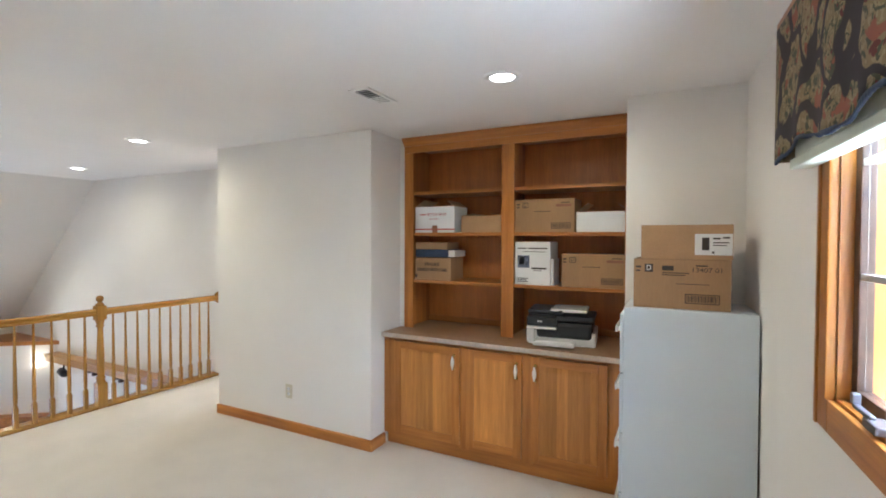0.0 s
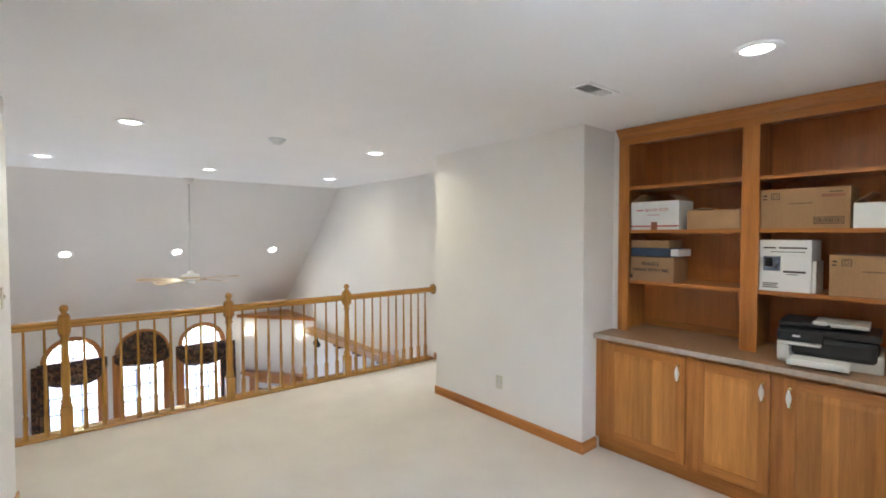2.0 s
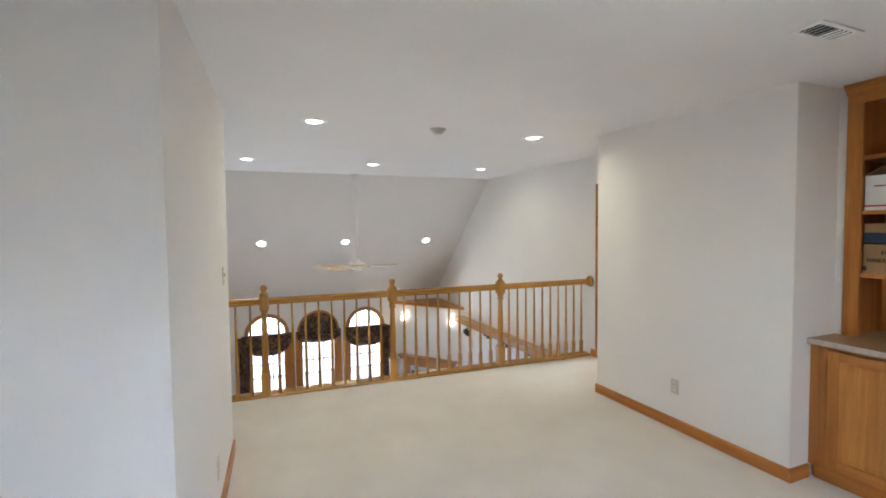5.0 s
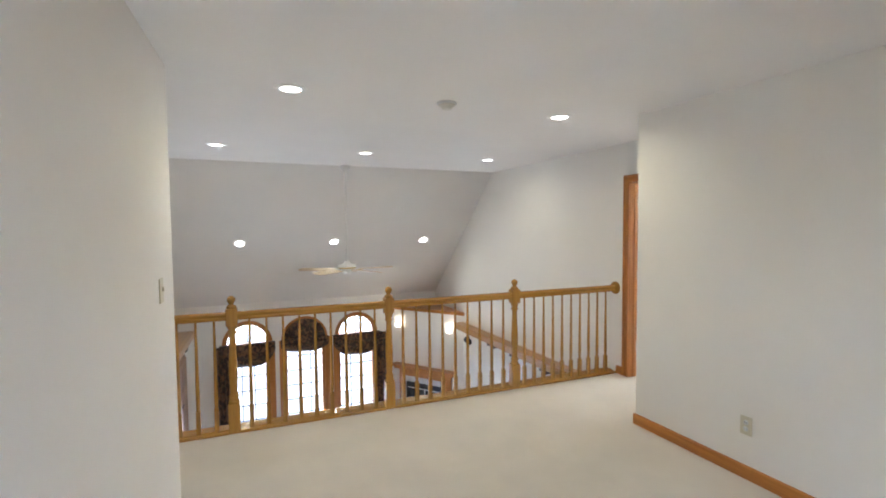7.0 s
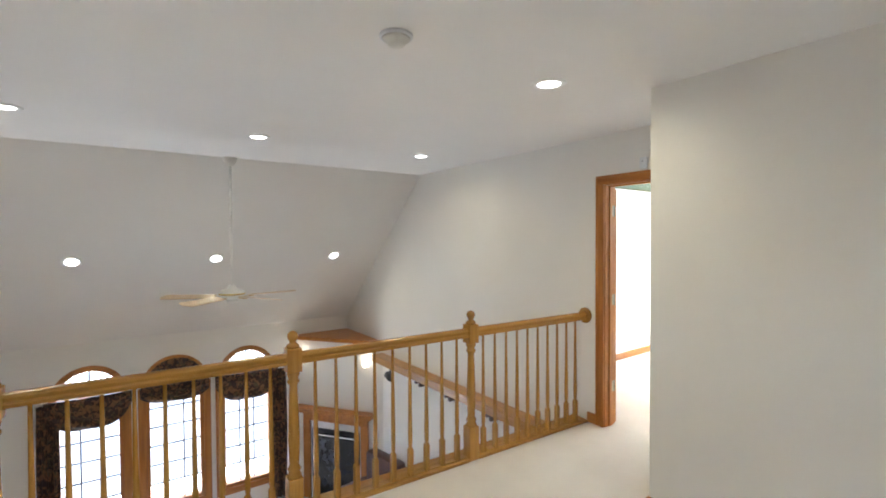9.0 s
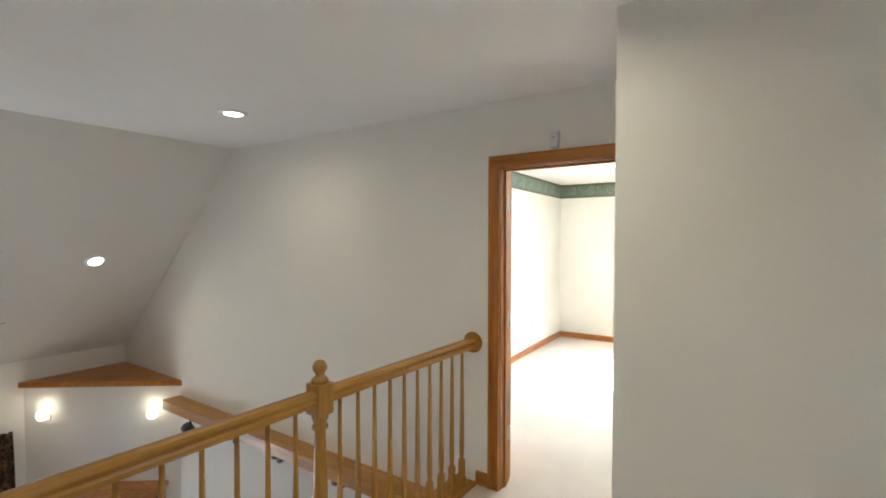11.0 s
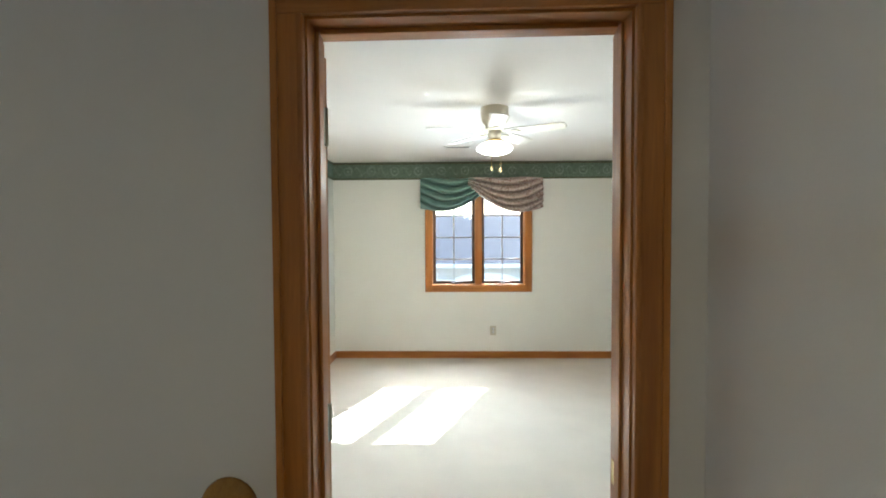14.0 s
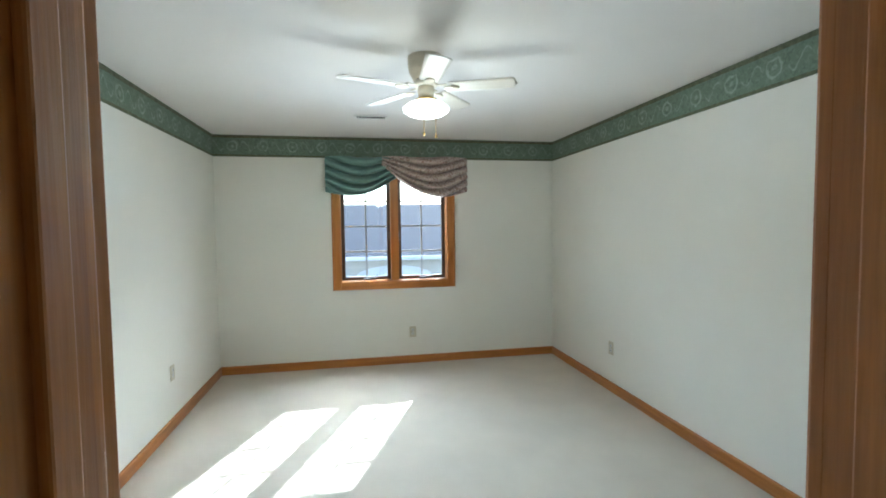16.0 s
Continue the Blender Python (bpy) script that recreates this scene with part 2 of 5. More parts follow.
def two_tone(name, colours, scales, thresholds, rough=0.8):
    """A printed pattern: ground colour with blotches of further colours laid over it."""
    m = bpy.data.materials.new(name)
    m.use_nodes = True
    nt = m.node_tree
    b = nt.nodes["Principled BSDF"]
    b.inputs["Roughness"].default_value = rough
    tc = nt.nodes.new("ShaderNodeTexCoord")
    prev = None
    for i, c in enumerate(colours):
        if prev is None:
            rgb = nt.nodes.new("ShaderNodeRGB")
            rgb.outputs[0].default_value = (*c, 1)
            prev = rgb.outputs[0]
            continue
        mp = nt.nodes.new("ShaderNodeMapping")
        mp.inputs["Location"].default_value = (i * 3.7, i * 1.9, i * 5.1)
        nt.links.new(tc.outputs["Object"], mp.inputs[0])
        n = nt.nodes.new("ShaderNodeTexNoise")
        n.inputs["Scale"].default_value = scales[i - 1]
        n.inputs["Detail"].default_value = 2.5
        n.inputs["Distortion"].default_value = 1.2
        nt.links.new(mp.outputs[0], n.inputs["Vector"])
        r = nt.nodes.new("ShaderNodeMapRange")
        r.inputs["From Min"].default_value = thresholds[i - 1] - 0.015
        r.inputs["From Max"].default_value = thresholds[i - 1] + 0.015
        nt.links.new(n.outputs["Fac"], r.inputs["Value"])
        mx = nt.nodes.new("ShaderNodeMix")
        mx.data_type = "RGBA"
        nt.links.new(r.outputs[0], mx.inputs["Factor"])
        nt.links.new(prev, mx.inputs["A"])
        mx.inputs["B"].default_value = (*c, 1)
        prev = mx.outputs["Result"]
    nt.links.new(prev, b.inputs["Base Color"])
    return m




def branches(m, scale, width, colour):
    """Winding dark stems laid over a printed cloth."""
    nt = m.node_tree
    b = nt.nodes["Principled BSDF"]
    old = b.inputs["Base Color"].links[0].from_socket
    tc = nt.nodes.new("ShaderNodeTexCoord")
    n = nt.nodes.new("ShaderNodeTexNoise")
    n.inputs["Scale"].default_value = 6
    nt.links.new(tc.outputs["Object"], n.inputs["Vector"])
    bend = nt.nodes.new("ShaderNodeMix")
    bend.data_type, bend.blend_type = "RGBA", "LINEAR_LIGHT"
    bend.inputs["Factor"].default_value = 0.10
    nt.links.new(tc.outputs["Object"], bend.inputs["A"])
    nt.links.new(n.outputs["Color"], bend.inputs["B"])
    v = nt.nodes.new("ShaderNodeTexVoronoi")
    v.feature = "DISTANCE_TO_EDGE"
    v.inputs["Scale"].default_value = scale
    nt.links.new(bend.outputs["Result"], v.inputs["Vector"])
    r = nt.nodes.new("ShaderNodeMapRange")
    r.inputs["From Min"].default_value, r.inputs["From Max"].default_value = width, width * 1.25
    r.inputs["To Min"].default_value, r.inputs["To Max"].default_value = 1.0, 0.0
    nt.links.new(v.outputs["Distance"], r.inputs["Value"])
    mx = nt.nodes.new("ShaderNodeMix")
    mx.data_type = "RGBA"
    nt.links.new(r.outputs[0], mx.inputs["Factor"])
    nt.links.new(old, mx.inputs["A"])
    mx.inputs["B"].default_value = (*colour, 1)
    nt.links.new(mx.outputs["Result"], b.inputs["Base Color"])


M_FLORAL = two_tone("dark_floral_fabric", ((0.235, 0.175, 0.085), (0.30, 0.235, 0.13), (0.065, 0.07, 0.038), (0.27, 0.085, 0.045), (0.12, 0.02, 0.02)), (45, 34, 11, 26), (0.54, 0.56, 0.60, 0.66))
branches(M_FLORAL, 4.2, 0.055, (0.026, 0.017, 0.024))
M_FLORALDARK = two_tone("dark_floral_drape", ((0.042, 0.020, 0.015), (0.20, 0.095, 0.042), (0.085, 0.062, 0.032)), (13, 19), (0.54, 0.58))
M_ROSE = two_tone("rose_paisley_fabric", ((0.50, 0.40, 0.35), (0.27, 0.17, 0.14), (0.62, 0.53, 0.46)), (34, 52), (0.53, 0.58))


def border_material():
    """Green wallpaper border: mottled sage ground with a row of pale ringed roses joined by scrolls."""
    m = two_tone("green_rose_border", ((0.165, 0.225, 0.165), (0.20, 0.265, 0.20), (0.135, 0.185, 0.135)), (30, 45), (0.54, 0.57), 0.7)
    nt = m.node_tree
    b = nt.nodes["Principled BSDF"]
    base = b.inputs["Base Color"].links[0].from_socket

    def math_node(op, a, c=None, d=None):
        n = nt.nodes.new("ShaderNodeMath")
        n.operation = op
        for k, v in enumerate((a, c, d)):
            if v is None:
                continue
            if isinstance(v, (int, float)):
                n.inputs[k].default_value = v
            else:
                nt.links.new(v, n.inputs[k])
        return n.outputs[0]
    tc = nt.nodes.new("ShaderNodeTexCoord")
    noise = nt.nodes.new("ShaderNodeTexNoise")
    noise.inputs["Scale"].default_value = 26
    noise.inputs["Detail"].default_value = 3
    nt.links.new(tc.outputs["Object"], noise.inputs["Vector"])
    xyz = nt.nodes.new("ShaderNodeSeparateXYZ")
    nt.links.new(tc.outputs["Object"], xyz.inputs[0])
    u = math_node("ADD", xyz.outputs[0], xyz.outputs[1])
    wob = math_node("MULTIPLY_ADD", noise.outputs["Fac"], 0.042, -0.021)
    cell = math_node("PINGPONG", math_node("ADD", u, 0.07), 0.145)          # 0 at each rose, 0.145 half-way between
    dv = math_node("ADD", math_node("SUBTRACT", xyz.outputs[2], 2.330), wob)
    du = math_node("ADD", cell, wob)
    r = math_node("SQRT", math_node("ADD", math_node("MULTIPLY", du, du), math_node("MULTIPLY", dv, dv)))
    rings = math_node("SINE", math_node("MULTIPLY", r, 165.0))
    inside = math_node("LESS_THAN", r, 0.072)
    rose = math_node("MULTIPLY", math_node("GREATER_THAN", math_node("ADD", rings, noise.outputs["Fac"]), 0.95), inside)
    wave = math_node("MULTIPLY", math_node("SINE", math_node("MULTIPLY", u, 43.3)), 0.045)
    line = math_node("LESS_THAN", math_node("ABSOLUTE", math_node("SUBTRACT", dv, wave)), 0.006)
    scroll = math_node("MULTIPLY", line, math_node("GREATER_THAN", r, 0.078))
    mask = math_node("MULTIPLY", math_node("MAXIMUM", rose, scroll), math_node("MULTIPLY", noise.outputs["Fac"], 0.85))
    mx = nt.nodes.new("ShaderNodeMix")
    mx.data_type = "RGBA"
    nt.links.new(mask, mx.inputs["Factor"])
    nt.links.new(base, mx.inputs["A"])
    mx.inputs["B"].default_value = (0.42, 0.50, 0.42, 1)
    nt.links.new(mx.outputs["Result"], b.inputs["Base Color"])
    return m


M_BORDER = border_material()
M_BORDEREDGE = material("olive_green_edge", (0.14, 0.15, 0.085), 0.7, scale=30, vary=0.2)

# ---- mesh helpers ----


def box(bm, x0, x1, y0, y1, z0, z1, bevel=0.0):
    r = bmesh.ops.create_cube(bm, size=1, matrix=Matrix.Translation(((x0 + x1) / 2, (y0 + y1) / 2, (z0 + z1) / 2)) @ Matrix.Diagonal((abs(x1 - x0), abs(y1 - y0), abs(z1 - z0), 1)))
    if bevel:
        es = {e for v in r["verts"] for e in v.link_edges}
        bmesh.ops.bevel(bm, geom=list(es), offset=bevel, segments=2, affect="EDGES", profile=0.6)
    return r["verts"]


def boxes(*items, bevel=0.0):
    bm = bmesh.new()
    for it in items:
        box(bm, *it, bevel=bevel)
    return bm


def lathe(profile, steps=20, m=None):
    """Turn (radius, height) pairs about z."""
    bm = bmesh.new()
    rings = []
    for r, z in profile:
        rings.append([bm.verts.new((r * math.cos(2 * math.pi * i / steps), r * math.sin(2 * math.pi * i / steps), z)) for i in range(steps)])
    for a, b in zip(rings, rings[1:]):
        for i in range(steps):
            f = bm.faces.new((a[i], a[(i + 1) % steps], b[(i + 1) % steps], b[i]))
            f.smooth = True
    for ring, flip in ((rings[0], True), (rings[-1], False)):
        if profile[0 if flip else -1][0] > 1e-4:
            bm.faces.new(list(reversed(ring)) if flip else ring)
    bmesh.ops.remove_doubles(bm, verts=bm.verts, dist=1e-5)
    bmesh.ops.recalc_face_normals(bm, faces=bm.faces)
    if m is not None:
        bmesh.ops.transform(bm, matrix=m, verts=bm.verts)
    return bm


def prism(points, z0, z1):
    """A plan outline raised from z0 to z1."""
    bm = bmesh.new()
    lo = [bm.verts.new((x, y, z0)) for x, y in points]
    hi = [bm.verts.new((x, y, z1)) for x, y in points]
    n = len(points)
    bm.faces.new(list(reversed(lo)))
    bm.faces.new(hi)
    for i in range(n):
        bm.faces.new((lo[i], lo[(i + 1) % n], hi[(i + 1) % n], hi[i]))
    bmesh.ops.recalc_face_normals(bm, faces=bm.faces)
    return bm


def extrude_profile(outline, a, b, frame_m):
    """An outline in (u, v) carried from w=a to w=b; frame_m maps (u, v, w) to the world."""
    bm = prism(outline, a, b)
    bmesh.ops.transform(bm, matrix=frame_m, verts=bm.verts)
    bmesh.ops.recalc_face_normals(bm, faces=bm.faces)
    return bm


def merge(*bms):
    out = bmesh.new()
    for b in bms:
        me = bpy.data.meshes.new("tmp")
        b.to_mesh(me)
        b.free()
        out.from_mesh(me)
        bpy.data.meshes.remove(me)
    return out


def mesh_object(name, bm, mat, smooth=False):
    me = bpy.data.meshes.new(name)
    if smooth:
        for f in bm.faces:
            f.smooth = True
    bm.to_mesh(me)
    bm.free()
    me.materials.append(mat)
    return new(name, me)


def part(name, bm, mat, parent, label="", smooth=False):
    ob = mesh_object(name, bm, mat, smooth)
    ob.parent = parent
    if label:
        tagged(ob, label)
    return ob


def thing(name, at, label, category, group="", kind=""):
    ob = new(name)
    ob.location = at
    ob.empty_display_size = 0.05
    return tagged(ob, label, category, group, kind)


def structure(name, bm, mat, label, category):
    return tagged(mesh_object(name, bm, mat), label, category, kind="structure")


def sheet(f, nu, nv, thick=0.004):
    """A cloth-like grid from f(u, v) with a little thickness."""
    bm = bmesh.new()
    g = [[bm.verts.new(f(i / nu, j / nv)) for j in range(nv + 1)] for i in range(nu + 1)]
    for i in range(nu):
        for j in range(nv):
            bm.faces.new((g[i][j], g[i + 1][j], g[i + 1][j + 1], g[i][j + 1])).smooth = True
    bmesh.ops.recalc_face_normals(bm, faces=bm.faces)
    if thick:
        bmesh.ops.solidify(bm, geom=list(bm.faces), thickness=thick)
    return bm


def wall_x(x0, x1, y0, y1, z0, z1, holes=()):
    """A wall that runs along x, with holes (x0, x1, z0, z1) cut right through."""
    return wall_pieces(x0, x1, z0, z1, holes, lambda a, b, c, d: (a, b, y0, y1, c, d))


def wall_y(x0, x1, y0, y1, z0, z1, holes=()):
    return wall_pieces(y0, y1, z0, z1, holes, lambda a, b, c, d: (x0, x1, a, b, c, d))


def wall_pieces(a0, a1, z0, z1, holes, place):
    bm = bmesh.new()
    cur = a0
    for h0, h1, hz0, hz1 in sorted(holes):
        if h0 > cur:
            box(bm, *place(cur, h0, z0, z1))
        if hz0 > z0:
            box(bm, *place(h0, h1, z0, hz0))
        if hz1 < z1:
            box(bm, *place(h0, h1, hz1, z1))
        cur = h1
    if a1 > cur:
        box(bm, *place(cur, a1, z0, z1))
    return bm

# ---- large structure ----
CEIL, DOOR_Y0, DOOR_Y1 = 2.44, 4.235, 4.355
LEFT_Y = -0.62                 # the great room's other side wall
RAIL_X, EDGE_X = -5.522, -5.60
WIN_X = -0.339
BED_L, BED_R, BED_Y = -6.585, -2.97, 8.94


def turned(x, y, degrees):
    """A turn about an upright line."""
    return Matrix.Translation((x, y, 0)) @ Matrix.Rotation(radians(degrees), 4, "Z") @ Matrix.Translation((-x, -y, 0))


BEDM = turned(-4.78, BED_Y, 1.3)           # the bedroom is a little out of square with the loft
LEFTM = turned(-7.7, LEFT_Y, -2.0)         # so is the far side wall of the great room
RAILM = turned(-5.508, 4.235, -1.65) @ Matrix.Translation((0.014, 0, 0))   # and the loft edge with its railing
LOW = -2.60
SKEW = Matrix.Translation((WIN_X, 3.425, 0)) @ Matrix.Rotation(radians(2.8), 4, "Z") @ Matrix.Translation((-WIN_X, -3.425, 0))   # the window wall is not quite square

# floors
structure("floor", merge(prism(((EDGE_X + 0.02, DOOR_Y0), (EDGE_X - 0.125, LEFT_Y - 0.1), (0.05, LEFT_Y - 0.1), (0.05, DOOR_Y0)), -0.04, 0.0), boxes((BED_L - 0.1, BED_R + 0.2, DOOR_Y1, BED_Y + 0.12, -0.04, 0.0), (-5.33, -4.57, DOOR_Y0, DOOR_Y1, -0.04, 0.0))), M_CARPET,
          "cream cut-pile carpet laid through loft and bedroom", "carpet floor")
structure("floor_slab", prism(((EDGE_X + 0.04, DOOR_Y0), (EDGE_X - 0.105, LEFT_Y - 0.1), (0.05, LEFT_Y - 0.1), (0.05, DOOR_Y0)), -0.34, -0.045), M_WALL, "white painted edge of the loft floor", "floor edge")
structure("floor_great_room", boxes((FAR_X, EDGE_X + 0.3, LEFT_Y - 0.2, DOOR_Y0, LOW - 0.1, LOW)), M_OAKFLOOR, "beige carpet on the great room floor", "carpet floor")
structure("wall_under_loft", boxes((EDGE_X + 0.05, EDGE_X + 0.15, LEFT_Y, DOOR_Y0, LOW, -0.345)), M_WALL, "white painted wall beneath the loft", "wall")

# ceilings
structure("ceiling", boxes((RIDGE_X, 0.1, LEFT_Y - 0.25, DOOR_Y0 + 0.05, CEIL, CEIL + 0.12)), M_CEIL, "flat off-white painted ceiling over loft", "ceiling")
structure("ceiling_bedroom", boxes((BED_L - 0.1, BED_R + 0.3, DOOR_Y0 + 0.06, BED_Y + 0.2, CEIL, CEIL + 0.12)), M_CEIL, "flat white painted bedroom ceiling", "ceiling")
slope_outline = ((RIDGE_X, CEIL), (RIDGE_X, CEIL + 0.12), (FAR_X - 0.3, SLOPE_LOW + 0.12 - 0.3 * SLOPE_K), (FAR_X - 0.3, SLOPE_LOW - 0.3 * SLOPE_K))
structure("ceiling_sloped", extrude_profile(slope_outline, LEFT_Y - 0.2, DOOR_Y0 + 0.1, Matrix(((1, 0, 0, 0), (0, 0, 1, 0), (0, 1, 0, 0), (0, 0, 0, 1)))), M_CEIL,
          "sloping off-white painted vault of the great room", "ceiling")

# walls
DOOR_L, DOOR_R, DOOR_H = -5.329, -4.582, 2.042
structure("wall_door_side", merge(
    wall_x(-11.0, EDGE_X, DOOR_Y0, DOOR_Y1, LOW, CEIL),
    wall_x(EDGE_X, 0.0, DOOR_Y0, DOOR_Y1, -0.34, CEIL, [(DOOR_L, DOOR_R, -0.04, DOOR_H)])), M_WALL, "off-white painted wall with the bedroom doorway", "wall")
structure("wall_great_room_side", wall_x(-11.0, -2.67, LEFT_Y - 0.12, LEFT_Y, LOW, CEIL), M_WALL, "off-white painted side wall of the great room", "wall").matrix_basis = LEFTM
structure("wall_block", boxes((-4.435, -2.718, 3.42, DOOR_Y0 - 0.002, 0.0, CEIL), (-2.7175, -2.669, 3.835, DOOR_Y0 - 0.002, 0.89, CEIL)), M_WALL, "off-white painted wall block beside the bookcase", "wall")
structure("wall_pier", boxes((-0.923, WIN_X + 0.05, 3.422, DOOR_Y0 - 0.002, 0.0, CEIL)), M_WALL, "off-white painted pier beside the bookcase", "wall")
structure("wall_left_block", prism(((-4.54, LEFT_Y + 0.002), (-2.67, LEFT_Y + 0.002), (-2.67, 0.14), (-4.54, 0.228)), 0.0, CEIL), M_WALL, "off-white painted wall with a light switch", "wall")
structure("wall_recess", wall_x(-2.67, 0.15, LEFT_Y - 0.12, -0.42, 0.0, CEIL), M_WALL, "off-white painted wall of the loft recess", "wall")
LW = (0.95, 2.135, 1.184, 2.16)
structure("wall_window_side", wall_y(WIN_X, WIN_X + 0.16, -0.5, DOOR_Y0 - 0.01, -0.04, CEIL, [LW]), M_WALL, "off-white painted wall with the loft window", "wall").matrix_basis = SKEW
structure("wall_bedroom_left", wall_y(BED_L - 0.12, BED_L, DOOR_Y1 + 0.03, BED_Y + 0.16, -0.04, CEIL), M_BEDWALL, "cream-white painted bedroom wall", "wall").matrix_basis = BEDM
structure("wall_bedroom_right", wall_y(BED_R, BED_R + 0.12, DOOR_Y1 - 0.08, BED_Y + 0.16, -0.04, CEIL), M_BEDWALL, "cream-white painted bedroom wall", "wall").matrix_basis = BEDM
BW = (-5.365, -4.206, 0.908, 2.10)
structure("wall_bedroom_window", wall_x(BED_L, BED_R, BED_Y, BED_Y + 0.16, -0.04, CEIL, [BW]), M_BEDWALL, "cream-white painted bedroom wall with the window", "wall").matrix_basis = BEDM

# far wall of the great room with three arched openings
GW = (0.605, 1.588, 2.56)
GHALF, GSPRING, GBOT = 0.365, -0.47, -2.22


def arched_wall():
    bm = bmesh.new()
    x0, x1 = FAR_X - 0.16, FAR_X
    top = SLOPE_LOW + 0.05
    edges = [LEFT_Y - 0.2] + [v for c in GW for v in (c - GHALF, c + GHALF)] + [DOOR_Y0 + 0.1]
    for a, b in zip(edges[0::2], edges[1::2]):
        box(bm, x0, x1, a, b, LOW, top)
    for c in GW:
        box(bm, x0, x1, c - GHALF, c + GHALF, LOW, GBOT)
        n = 24
        for i in range(n):
            a0, a1 = math.pi * i / n, math.pi * (i + 1) / n
            p = [(c + GHALF * math.cos(a), GSPRING + GHALF * math.sin(a)) for a in (a0, a1)]
            q = [(p[0][0], top), (p[1][0], top)]
            vs = [[bm.verts.new((x, y, z)) for y, z in (p[0], q[0], q[1], p[1])] for x in (x0, x1)]
            bm.faces.new(vs[0])
            bm.faces.new(list(reversed(vs[1])))
            bm.faces.new((vs[0][0], vs[0][3], vs[1][3], vs[1][0]))
    bmesh.ops.recalc_face_normals(bm, faces=bm.faces)
    return bm


structure("wall_great_room_windows", arched_wall(), M_WALL, "off-white painted wall with three arched windows", "wall")

# baseboards: wood boards with a rounded top
BASE_H, BASE_T = 0.085, 0.014


def baseboard(a, b, normal, label="honey oak baseboard along the wall"):
    ax, ay = a
    bx, by = b
    length = math.hypot(bx - ax, by - ay)
    outline = ((0, 0), (BASE_T, 0), (BASE_T, BASE_H - 0.012), (BASE_T - 0.005, BASE_H - 0.002), (0, BASE_H))
    d = Vector((bx - ax, by - ay, 0)).normalized()
    n = Vector((*normal, 0))
    m = Matrix((( n.x, 0, d.x, ax), (n.y, 0, d.y, ay), (0, 1, 0, 0), (0, 0, 0, 1)))
    bm = extrude_profile(outline, 0, length, m)
    return structure("baseboard", bm, M_OAK_X if abs(d.x) > 0.5 else M_OAK_Y, label, "baseboard")


baseboard((-4.435, 3.42), (-2.718, 3.42), (0, -1))
baseboard((-2.718, 3.42 - BASE_T), (-2.718, 3.598), (1, 0))
baseboard((-4.435, 3.42 - BASE_T), (-4.435, DOOR_Y0), (-1, 0))
baseboard((-0.923, 3.422), (WIN_X, 3.422), (0, -1))
baseboard((WIN_X, -0.30), (WIN_X, 3.41), (-1, 0)).matrix_basis = SKEW
LN = Vector((0.088, 1.87)).normalized()
baseboard((-4.54, 0.228), (-2.67, 0.14), tuple(LN))
baseboard((-2.67, -0.42), (-2.67, 0.14 + BASE_T), (1, 0))
baseboard((-4.54, LEFT_Y), (-4.54, 0.228 + BASE_T), (-1, 0))
baseboard((-2.67, -0.42), (-0.14, -0.42), (0, 1))
baseboard((EDGE_X + 0.12, DOOR_Y0), (-5.388, DOOR_Y0), (0, -1))
baseboard((BED_L, DOOR_Y1 + 0.07), (BED_L, BED_Y), (1, 0)).matrix_basis = BEDM
baseboard((BED_R, DOOR_Y1 - 0.06), (BED_R, BED_Y), (-1, 0)).matrix_basis = BEDM
baseboard((BED_L, BED_Y), (BED_R, BED_Y), (0, -1)).matrix_basis = BEDM
baseboard((BED_L + 0.17, DOOR_Y1), (-5.39, DOOR_Y1), (0, 1))
baseboard((-4.53, DOOR_Y1), (BED_R, DOOR_Y1), (0, 1))

# wallpaper border round the bedroom
BZ = 2.225
border = tagged(new("wallpaper_border"), "sage green rose wallpaper border below the ceiling", "wallpaper border", kind="structure")
border.matrix_basis = BEDM
for x0, x1, y0, y1, nx, ny in ((BED_L, BED_L, DOOR_Y1 + 0.07, BED_Y, 1, 0), (BED_R, BED_R, DOOR_Y1 - 0.05, BED_Y, -1, 0), (BED_L, BED_R, BED_Y, BED_Y, 0, -1)):
    def strip(z0, z1, t):
        return boxes((min(x0, x0 + nx * t), max(x1, x1 + nx * t), min(y0, y0 + ny * t), max(y1, y1 + ny * t), z0, z1))
    st = part("border_strip", strip(BZ, CEIL, 0.002), M_BORDER, border)
    part("border_edge", strip(BZ, BZ + 0.020, 0.004), M_BORDEREDGE, st)
    part("border_edge", strip(CEIL - 0.030, CEIL, 0.004), M_BORDEREDGE, st)

# ---- bedroom doorway ----


